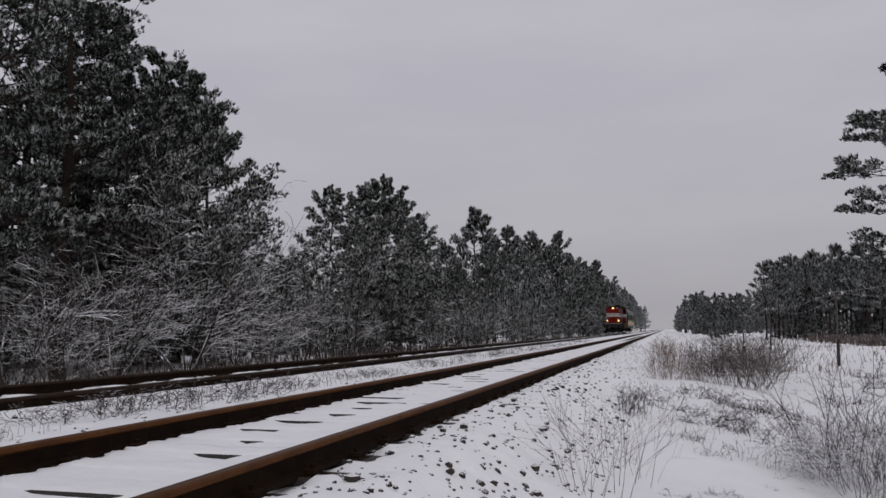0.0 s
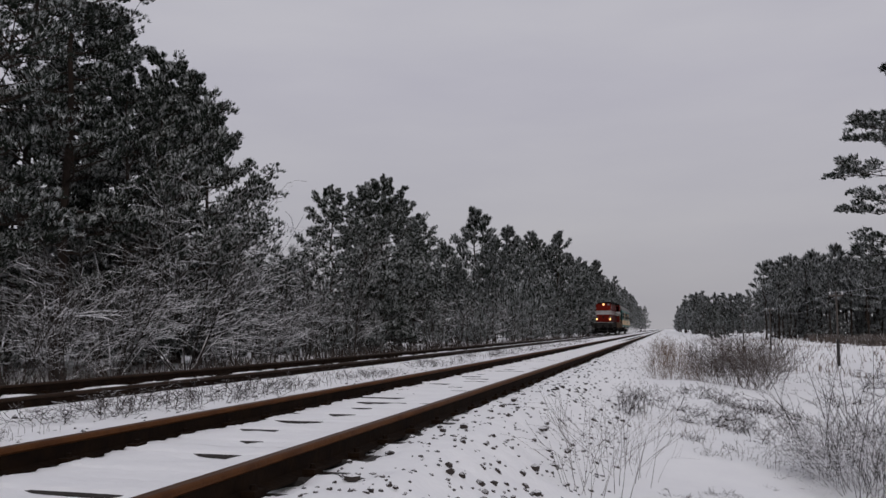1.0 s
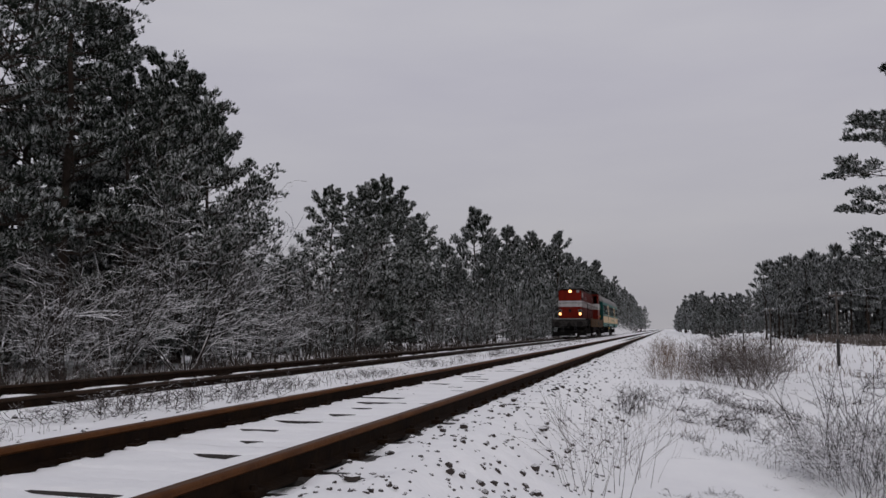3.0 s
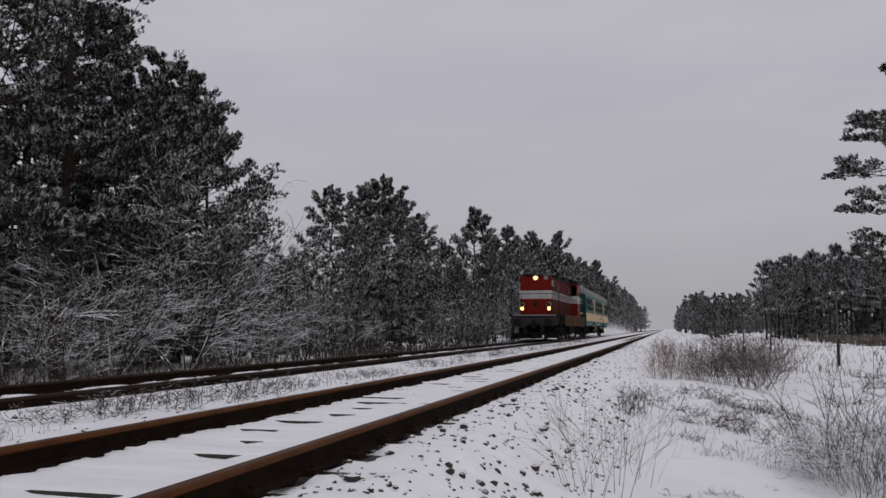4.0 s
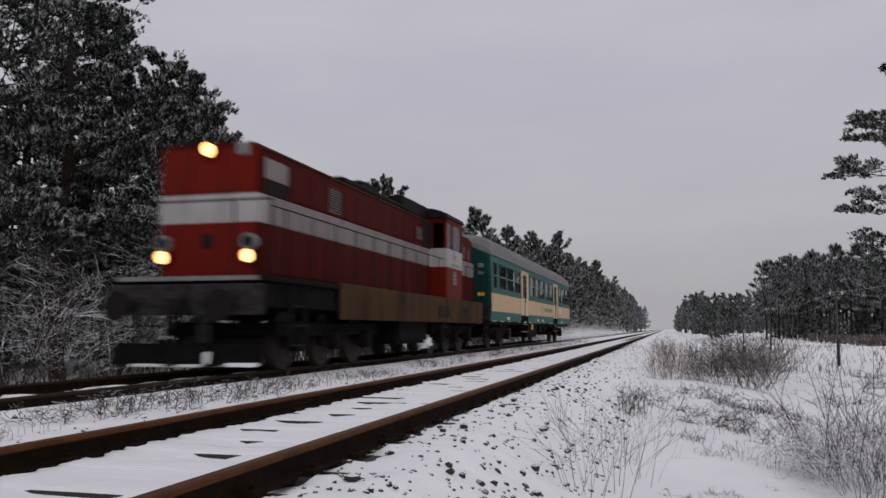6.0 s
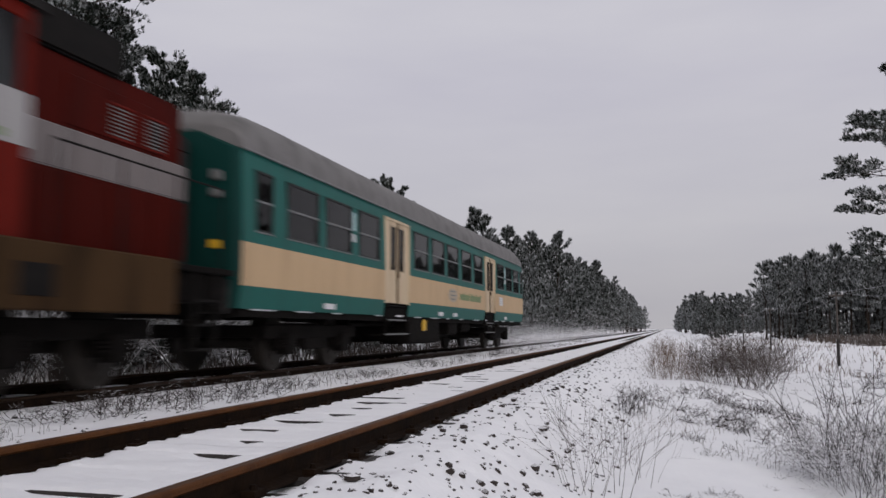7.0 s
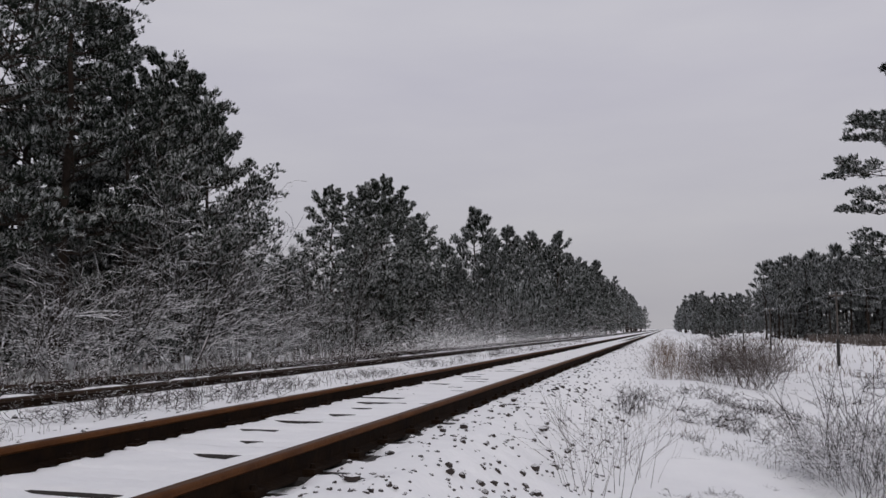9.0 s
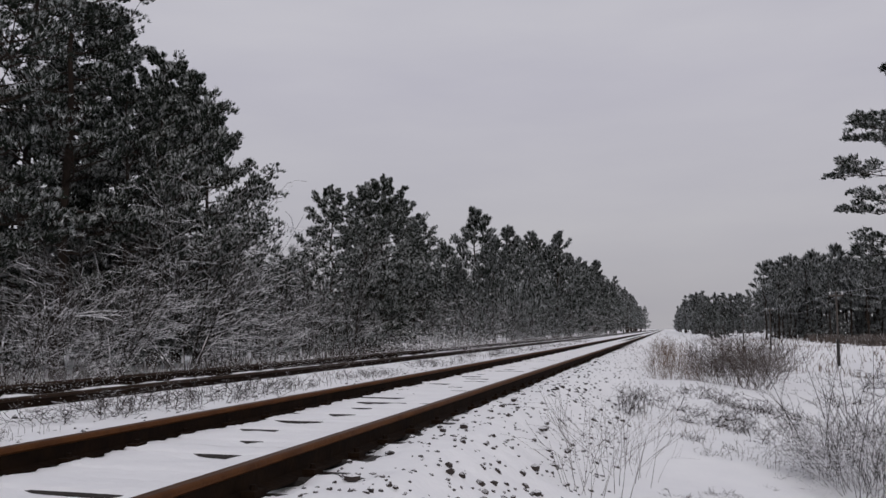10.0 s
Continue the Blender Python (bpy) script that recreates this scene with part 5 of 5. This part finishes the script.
BIG_SHRUBS = [crooked_tree(s, 9, 5.8, 1.0, SNOWY_TWIGS, thick=0.036, thin=0.0075, level_out=0.045, step=0.25, often=(0.75, 0.5, 0.28), size_out=(0.36, 0.66)) for s in (41, 48)]
MID_SHRUBS = [crooked_tree(s, 6, 3.3, 0.6, SNOWY_TWIGS, thick=0.03, thin=0.009, level_out=0.03, levels=2, step=0.24, often=(0.8, 0.55), split=False) for s in (42, 43, 44)]
SLIM_TREE = crooked_tree(46, 4, 6.4, 0.30, SNOWY_TWIGS, thin=0.011, level_out=0.05, levels=2, often=(0.8, 0.5, 0.4), step=0.3, size_out=(0.25, 0.45))


def plant_shrub(mesh, x, y, scale=1.0, turn=0.0, name="bare_shrub", label="bare leafless shrub with snow along its twigs", category="shrub", group="", tall=1.0):
    if isinstance(mesh, tuple):
        ob = new(name)
        part("trunk", mesh[0], ob)
        part("crown", mesh[1], ob, "bare snow-lined branches")
    else:
        ob = new(name, mesh)
    ob.location, ob.rotation_euler, ob.scale = (x, y, gz(x, y) - 0.03), (0, 0, turn), (scale, scale, scale * tall)
    return tagged(ob, label, category, group, "stuff" if name in ("dry_grass_clump", "weed_tuft", "dead_weed") else "")


SHRUBS = "snowy shrubs along the wood's edge"
for k, (px, lat, sc, tu) in enumerate(((330, -14.2, 0.95, 0.4), (200, -14.6, 0.85, 2.0), (425, -14.4, 0.58, 3.4), (120, -14.8, 0.62, 5.0))):
    plant_shrub(BIG_SHRUBS[k % 2], lat, at_line(px, lat), sc, tu, "bare_tree", "wide leafless tree with arching snow-lined branches", "bare tree", SHRUBS)
for px, lat, sc, tu in ((625, -14.8, 0.92, 0.0), (545, -14.8, 0.72, 1.1), (930, -15.2, 0.9, 2.5)):
    plant_shrub(SLIM_TREE, lat, at_line(px, lat), sc, tu, "bare_tree", "slim young leafless tree with snowy upright branches", "bare tree", SHRUBS)
rnd = random.Random(12)
for k, px in enumerate((20, 100, 470, 530, 575, 640, 770, 812, 850, 890, 925, 955, 985, 1010, 1034, 1054)):
    lat = -12.6 - rnd.uniform(0, 2.4)
    plant_shrub(MID_SHRUBS[k % 3], lat, at_line(px, lat), rnd.uniform(0.6, 1.05), rnd.uniform(0, 6.28), group=SHRUBS)
for k in range(8):
    y = 120 + k * 15
    plant_shrub(MID_SHRUBS[k % 3], -11.8 - rnd.uniform(0, 2), y, rnd.uniform(1.0, 1.4), rnd.uniform(0, 6.28), group=SHRUBS)

# ---- scrub on the open side ----
DENSE = [crooked_tree(s, 15, 1.15, 0.85, DARK_TWIGS, thick=0.008, thin=0.0036, levels=2, step=0.085, often=(0.75, 0.42), level_out=0.02, split=False) for s in (51, 52, 67)]
WEED = [shrub_mesh(s, 8, 0.55, 0.55, 2, 1, thick=0.008, mat=WEED_DARK, curl=0.2, thin=0.0030, patch=0.35) for s in (53, 54)]
TUFT = [shrub_mesh(s, 16, 0.24, 1.6, 1, 1, thick=0.0042, mat=WEED_DARK, curl=0.45, thin=0.0022, upright=0.4, droop=0.14, patch=0.7) for s in (62, 63, 68)]
TANGLE = [shrub_mesh(s, 20, 0.42, 1.1, 2, 1, thick=0.005, mat=WEED_DARK, curl=0.32, thin=0.0030, upright=0.6, patch=1.3) for s in (64, 65, 66)]
STALKS = [crooked_tree(s, 6, 0.52, 0.45, DARK_TWIGS, thick=0.0034, thin=0.0013, levels=2, step=0.05, often=(0.35, 0.25), level_out=0.02, size_out=(0.2, 0.4), split=False) for s in (55, 56)]
BROWN = [shrub_mesh(s, 40, 0.8, 0.6, 1, 1, thick=0.005, mat=DRY_GRASS, curl=0.25, thin=0.0028, droop=0.06, patch=0.5) for s in (57, 58)]
ARCH = [crooked_tree(s, 7, 1.9, 0.6, WEED_DARK, thick=0.010, thin=0.0026, levels=2, step=0.09, often=(0.16, 0.1), level_out=0.17, size_out=(0.2, 0.45), split=False) for s in (59, 60)]
THICKET = [crooked_tree(s, 26, 0.62, 1.3, SNOWY_SCRUB, thick=0.006, thin=0.0026, levels=3, step=0.05, often=(0.5, 0.36, 0.2), level_out=0.03, split=False) for s in (61, 69)]
SCRUB = "scrub beside the embankment"
for k, (x, y, sc) in enumerate(((0.95, 20.6, 0.62), (1.2, 20.9, 0.75), (1.55, 21.0, 0.95), (1.85, 20.6, 1.0), (2.3, 22.3, 1.05), (1.8, 24.6, 1.0), (2.5, 26.1, 1.1), (3.3, 29.0, 1.1), (0.9, 24.2, 0.85), (1.45, 28.6, 1.1), (2.7, 33.0, 1.2))):
    plant_shrub(DENSE[k % 3], x, y, sc, k * 1.3, "dense_shrub", "dense brown-grey thicket of bare twigs", "shrub", SCRUB)
for k, (x, y, sc) in enumerate(((-0.25, 22.8, 0.75), (0.1, 22.2, 0.7), (0.4, 27.0, 1.0), (0.05, 30.4, 1.1), (-0.24, 32.0, 1.1), (0.57, 24.8, 0.8), (0.41, 36.5, 1.2), (-0.05, 44.0, 1.3), (0.7, 21.6, 0.6))):
    plant_shrub(BROWN[k % 2], x, y, sc, k * 0.9, "dry_grass_clump", "tall dry brown grass clump in snow", "dry grass", SCRUB)
for k, (x, y, sc) in enumerate(((-0.63, 12.7, 0.6), (-0.5, 12.7, 0.85), (-0.36, 13.1, 0.7), (-0.26, 15.8, 0.5))):
    plant_shrub(WEED[k % 2], x, y, sc, k * 2.1, "dead_weed", "dark dead weed stems standing in snow", "weed", SCRUB)
# a band of tussocks runs down the slope, with a few lone ones on the smooth snow below it
BAND = ((-0.18, 15.1), (0.05, 14.4), (0.26, 13.6), (0.43, 12.8), (0.54, 12.6), (0.73, 13.3), (0.79, 12.3), (0.17, 16.9), (0.46, 16.3), (0.72, 15.4), (0.98, 15.2), (1.08, 14.3), (1.36, 15.5), (1.08, 13.2), (1.15, 12.0), (1.41, 13.5), (1.53, 15.4),
        (1.33, 11.2), (1.52, 12.3), (1.56, 13.4), (1.74, 13.0), (2.23, 17.3), (2.0, 18.0), (2.04, 14.6), (2.56, 16.9), (1.66, 11.5), (1.37, 10.3), (1.0, 17.4), (1.6, 17.0), (1.9, 16.2), (0.6, 18.4), (1.2, 18.8))
for k, (x, y) in enumerate(BAND):
    plant_shrub(TUFT[k % 3], x, y, 0.9 + 0.5 * ((k * 0.618) % 1), k * 2.3, "weed_tuft", "low dark weed tussock half buried in snow", "weed", SCRUB)
for k, (x, y, sc) in enumerate(((0.18, 10.0, 0.7), (0.24, 10.5, 0.6), (0.35, 9.1, 0.5), (0.69, 10.0, 0.5), (0.76, 9.4, 0.35), (0.37, 7.4, 0.5), (0.46, 7.4, 0.45), (0.07, 7.06, 0.5), (0.18, 7.07, 0.4), (0.83, 8.1, 0.3), (1.0, 8.7, 0.3), (3.4, 19.6, 1.6), (4.0, 18.2, 1.5), (4.2, 22.5, 1.7), (5.6, 28.4, 2.2), (5.8, 26.2, 2.0), (7.3, 35.0, 2.4), (6.6, 30.0, 2.2), (3.7, 15.0, 1.3), (5.2, 19.5, 1.6))):
    plant_shrub(TUFT[k % 3], x, y, sc, k * 1.7, "weed_tuft", "low dead weed tuft poking through snow", "weed", SCRUB)
for k, (x, y, sc) in enumerate(((-0.57, 6.6, 0.95), (-0.46, 6.5, 1.05), (-0.68, 6.4, 0.9), (-0.42, 7.3, 1.0), (-0.39, 8.2, 0.8), (-0.57, 7.7, 0.9), (-0.25, 7.7, 0.6))):
    plant_shrub(STALKS[k % 2], x, y, sc, k * 1.7, "dry_grass_clump", "thin dry stalks rising from the snow", "dry grass", SCRUB)
for k, (x, y, sc) in enumerate(((1.49, 9.5, 0.72), (2.0, 10.6, 0.85), (2.5, 12.4, 0.8))):
    plant_shrub(ARCH[k % 2], x, y, sc, k * 1.1, "arching_shrub", "bare shrub with long arching thin stems", "shrub", SCRUB)
for k, (x, y, sc) in enumerate(((1.74, 8.8, 0.85), (1.95, 9.1, 1.0), (2.3, 10.2, 1.05))):
    plant_shrub(THICKET[k % 2], x, y, sc, k * 2.0, "snowy_thicket", "low tangled thicket dusted with snow", "shrub", SCRUB)
BETWEEN = "weeds between the tracks"
for k, (x, y, sc) in enumerate(((-4.4, 4.95, 0.45), (-4.75, 6.3, 0.8), (-4.6, 6.9, 0.95), (-4.75, 7.5, 1.0), (-4.55, 8.2, 1.0), (-4.6, 8.9, 0.95), (-4.5, 9.6, 0.85), (-4.6, 10.6, 0.7), (-4.3, 12.8, 0.7), (-4.5, 13.9, 0.6), (-4.55, 17.0, 0.85), (-4.4, 18.4, 0.8), (-4.85, 23.8, 0.95), (-4.6, 26.0, 0.9), (-4.7, 31.0, 0.9))):
    plant_shrub(TANGLE[k % 3], x - 0.32, y, sc, k * 1.9, "dead_weed", "dark tangled dead weeds between the tracks", "weed", BETWEEN, tall=0.62)


def stubble(name, label, n, x0, x1, y0, y1, seed, h0, h1, r, mat, gate=0.5):
    """Scattered thin stems in patches, as one mass."""
    rng = np.random.default_rng(seed)
    X, Y = rng.uniform(x0, x1, n), y0 + (y1 - y0) * rng.uniform(0, 1, n) ** 1.6
    keep = lattice(X / 1.1, Y / 1.6, seed) > gate
    X, Y = X[keep], Y[keep]
    Z = ground_z(X, Y)
    H = rng.uniform(h0, h1, len(X))
    rr = r * (1 + Y / 18)
    dx, dy = rng.normal(0, 0.28, len(X)) * H, rng.normal(0, 0.28, len(X)) * H
    mx, my, mz = X + dx * 0.35, Y + dy * 0.35, Z + H * 0.6
    a = np.stack([X, Y, Z - 0.02, rr, mx, my, mz, rr * 0.8], axis=1)
    b = np.stack([mx, my, mz, rr * 0.8, X + dx * 1.3, Y + dy * 1.3, Z + H, rr * 0.4], axis=1)
    v, f = sticks(np.concatenate([a, b]), 3)
    return tagged(new(name, quick_mesh(name, v, f, [mat])), label, "dry grass", kind="stuff")


stubble("dry_grass", "sparse dry grass stems poking through the snow", 2000, -0.75, 5.0, 10.5, 34, 71, 0.03, 0.14, 0.0013, DRY_GRASS, 0.62)
stubble("dry_grass", "dark weed stubble on the snowy slope", 2600, 0.2, 5.5, 9, 40, 72, 0.03, 0.13, 0.0018, DARK_TWIGS, 0.62)
stubble("dry_grass", "rough grass on the far field", 6000, 4.0, 45.0, 34, 150, 73, 0.15, 0.45, 0.004, DRY_GRASS, 0.52)
stubble("reeds", "tall grey reeds along the field's edge", 7000, 19.0, 62.0, 92, 135, 76, 0.5, 1.1, 0.006, DARK_TWIGS, 0.35)
stubble("dry_grass", "short weeds between the tracks", 2200, -6.0, -4.45, 4, 60, 74, 0.03, 0.14, 0.0016, DARK_TWIGS, 0.5)
stubble("dry_grass", "rough grass at the foot of the wood", 3000, -15.0, -9.6, 12, 110, 75, 0.15, 0.5, 0.004, DARK_TWIGS, 0.45)
stubble("undergrowth", "tall dead undergrowth before the wood", 2200, -16.5, -10.6, 11, 52, 77, 0.2, 0.8, 0.004, WEED_DARK, 0.4)


# ---- ballast stones that show through the snow ----
def stone_mesh(seed):
    r = random.Random(seed)
    bm = bmesh.new()
    bmesh.ops.create_icosphere(bm, subdivisions=1, radius=1.0)
    sx, sy, sz = r.uniform(0.7, 1.2), r.uniform(0.7, 1.2), r.uniform(0.55, 0.85)
    for v in bm.verts:
        k = r.uniform(0.72, 1.2)
        v.co = Vector((v.co.x * sx * k, v.co.y * sy * k, v.co.z * sz * k))
    me = bpy.data.meshes.new("stone")
    bm.to_mesh(me)
    bm.free()
    me.materials.append(STONE)
    return me


STONES = [stone_mesh(s) for s in range(8)]
rnd = random.Random(77)
nstone = 0
for x, y, s in [(-1.55, 4.06, 0.040), (-1.51, 6.32, 0.040), (-1.1, 7.61, 0.045), (-1.57, 8.82, 0.045), (-1.08, 7.0, 0.036), (-0.95, 6.2, 0.04), (-0.85, 5.6, 0.04)]:
    part("stone", STONES[nstone % 8], ground, at=Matrix.Translation((x, y, gz(x, y) + s * 0.45)) @ Euler((0, 0, nstone)).to_matrix().to_4x4() @ Matrix.Scale(s, 4))
    nstone += 1
while nstone < 300:
    y = 3.4 + 10.6 * rnd.random() ** 1.35
    x = rnd.uniform(-1.72, -0.45)
    s = min(0.038, 0.010 + rnd.expovariate(90))
    if rnd.random() > 0.35 + 0.65 * math.exp(-((x + 1.0) / 0.42) ** 2):
        continue
    part("stone", STONES[nstone % 8], ground, at=Matrix.Translation((x, y, gz(x, y) + s * rnd.uniform(-0.35, 0.3))) @ Euler((rnd.uniform(-0.6, 0.6), rnd.uniform(-0.6, 0.6), rnd.uniform(0, 6.28))).to_matrix().to_4x4() @ Matrix.Scale(s, 4))
    nstone += 1


def pebble_mass(n, x0, x1, y0, y1, seed, s0, s1):
    rng = np.random.default_rng(seed)
    me = STONES[1]
    co = np.empty(len(me.vertices) * 3, dtype=np.float32)
    me.vertices.foreach_get("co", co)
    co = co.reshape(-1, 3)
    tri = np.array([p.vertices[:] for p in me.polygons])
    X, Y = rng.uniform(x0, x1, n), y0 + (y1 - y0) * rng.uniform(0, 1, n) ** 1.5
    S = rng.uniform(s0, s1, n) * np.where(rng.random(n) < 0.15, 1.8, 1.0)
    Z = ground_z(X, Y) + S * rng.uniform(-0.3, 0.3, n)
    A = rng.uniform(0, 6.28, n)
    c, s = np.cos(A)[:, None] * S[:, None], np.sin(A)[:, None] * S[:, None]
    V = np.stack([co[None, :, 0] * c - co[None, :, 1] * s + X[:, None], co[None, :, 0] * s + co[None, :, 1] * c + Y[:, None], co[None, :, 2] * S[:, None] + Z[:, None]], axis=2).reshape(-1, 3)
    T = (tri[None] + (np.arange(n) * len(co))[:, None, None]).reshape(-1, 3)
    return tagged(new("ballast", quick_mesh("ballast", V, T, [STONE])), "dark ballast stones poking through thin snow", "ballast", kind="stuff")


pebble_mass(1500, -1.7, -0.5, 3.5, 45, 81, 0.007, 0.019)
pebble_mass(500, -6.2, -3.9, 4, 35, 82, 0.008, 0.02)
pebble_mass(160, -3.2, -2.1, 3, 14, 83, 0.005, 0.012)
pebble_mass(1300, -3.40, -3.20, 2, 24, 84, 0.014, 0.024)
pebble_mass(500, -2.12, -1.98, 2, 14, 86, 0.014, 0.024)
pebble_mass(260, -1.88, -1.74, 2, 30, 85, 0.010, 0.020)

# ---- poles and wires across the field ----
POLE_WOOD = material("grey_weathered_pole", (0.10, 0.085, 0.075), rough=0.9, spread=0.2, scale=8, other=(0.05, 0.042, 0.038), bump=0.5, bump_scale=50)
TAR = material("tarred_pole_foot", (0.02, 0.018, 0.017), rough=0.8)
WIRE = material("rimed_wire", (0.40, 0.40, 0.42), rough=0.8)
tops = []
for x, y, h in ((8.28, 45.7, 3.72), (8.75, 77.9, 3.7), (9.2, 110.0, 3.7), (7.8, 13.5, 3.9)):
    base = gz(x, y)
    pole = tagged(new("utility_pole"), "weathered wooden utility pole on a tarred foot", "utility pole", "poles across the field")
    pole.location = (x, y, base - 0.15)
    v, f = sticks([(0, 0, 1.3, 0.052, 0, 0, h + 0.15, 0.042)], 10)
    part("shaft", quick_mesh("shaft", v, f, [POLE_WOOD], smooth=True), pole)
    v, f = sticks([(0, 0, 0, 0.085, 0, 0, 1.45, 0.075)], 10)
    part("foot", quick_mesh("foot", v, f, [TAR], smooth=True), pole, "black tarred foot")
    part("crossarm", solid("crossarm", [(-0.32, 0.32, -0.04, 0.04, h - 0.12, h - 0.03)], POLE_WOOD, 0.01), pole)
    for sx in (-0.28, 0.28):
        v, f = sticks([(sx, 0, h - 0.03, 0.025, sx, 0, h + 0.06, 0.04), (sx, 0, h + 0.06, 0.04, sx, 0, h + 0.12, 0.02)], 8)
        part("insulator", quick_mesh("insulator", v, f, [SIGN_WHITE]), pole, "white insulator")
    tops.append((x, y, base - 0.15 + h + 0.1))
order = [tops[3], tops[0], tops[1], tops[2]]
for a, b in zip(order[:-1], order[1:]):
    for sx, sag in ((-0.28, 0.35), (0.28, 0.75)):
        pts = [(a[0] + (b[0] - a[0]) * q / 16 + sx, a[1] + (b[1] - a[1]) * q / 16, a[2] + (b[2] - a[2]) * q / 16 - sag * 4 * (q / 16) * (1 - q / 16)) for q in range(17)]
        v, f = sticks([(*p, 0.008, *q, 0.008) for p, q in zip(pts[:-1], pts[1:])], 6)
        tagged(new("overhead_wire", quick_mesh("overhead_wire", v, f, [WIRE])), "rime-coated overhead wire strung between the poles", "wire", "overhead wires")

# ---- snow dust whirled up behind the train: rigid drifts of flakes ----
FLAKE = material("snow_flakes", (0.85, 0.85, 0.87), rough=0.9)


def dust_mesh(seed, n, ln, wd, ht, size):
    rng = np.random.default_rng(seed)
    P = np.stack([rng.normal(0, wd, n), rng.uniform(-ln, ln, n) + rng.normal(0, ln * 0.2, n), np.abs(rng.normal(0, ht, n))], axis=1)
    P[:, 0] += 0.5 * np.sin(P[:, 1] * 1.1 + seed) * P[:, 2]
    d = rng.normal(0, 1, (n, 3, 3)) * size * rng.uniform(0.4, 1.2, (n, 1, 1))
    v = (P[:, None] + d).reshape(-1, 3)
    return quick_mesh("snow_dust", v, np.arange(n * 3).reshape(-1, 3), [FLAKE])


DUSTS = [dust_mesh(s, 22000, 4.4, 1.0, 0.42, 0.0052) for s in (91, 92, 93)]
FAR_DUSTS = [dust_mesh(s, 12000, 4.4, 1.1, 0.55, 0.0135) for s in (94, 95)]
FARTHEST_DUST = dust_mesh(96, 6000, 4.4, 1.3, 0.8, 0.032)
dust_clouds = []
rnd = random.Random(55)
for k in range(29):
    y = 6.0 + k * 7.0
    ob = tagged(new("snow_dust", DUSTS[k % 3] if y < 31 else FAR_DUSTS[k % 2] if y < 100 else FARTHEST_DUST), "thin drift of powder snow whirled up by the train", "snow dust", "snow dust behind the train")
    born = 7.5 - (y - 26.3) / 17.82 - 0.12                   # when the coach's end passes
    dust_clouds.append((ob, born, FAR_TRACK + rnd.uniform(-0.3, 0.3), y, rnd.uniform(0.85, 1.1)))


def dust_pose(t, born, x, y, rise):
    """Lies in the track bed, is whirled up as the train's end passes, then drifts off and settles."""
    a = max(0.0, t - born)
    up = 1 - math.exp(-a / 0.22)
    fall = max(0.0, a - 0.8)
    z = -2.4 + (2.15 * rise) * up - 0.22 * fall
    return pose(x - 0.55 * min(a, 3.0), y - 2.4 * (1 - math.exp(-a / 0.7)), z, 0, 0, 6 * min(a, 3.0))


# ---- what moves ----
def rear_at(t):
    """Place of the coach's rear end along the line."""
    return 26.305 - 17.82 * (t - 7.5) + 0.0465 * (t - 7.5) ** 2


def motions():
    times = [k * 0.5 for k in range(21)]
    walk(loco, [(t, pose(FAR_TRACK, rear_at(t) - 24.2 - 16.63, FAR_HEAD)) for t in times])
    walk(coach, [(t, pose(FAR_TRACK, rear_at(t) - 24.5, FAR_HEAD)) for t in times])
    steps = [k / 30 for k in range(301)]
    for w, y, r in wheelsets:
        start = rear_at(0)
        walk(w, [(t, pose(0, y, r, math.degrees((start - rear_at(t)) / r) % 360)) for t in steps])
    for ob, born, x, y, rise in dust_clouds:
        walk(ob, [(t, dust_pose(t, born, x, y, rise)) for t in [k * 0.25 for k in range(41)]])


motions()
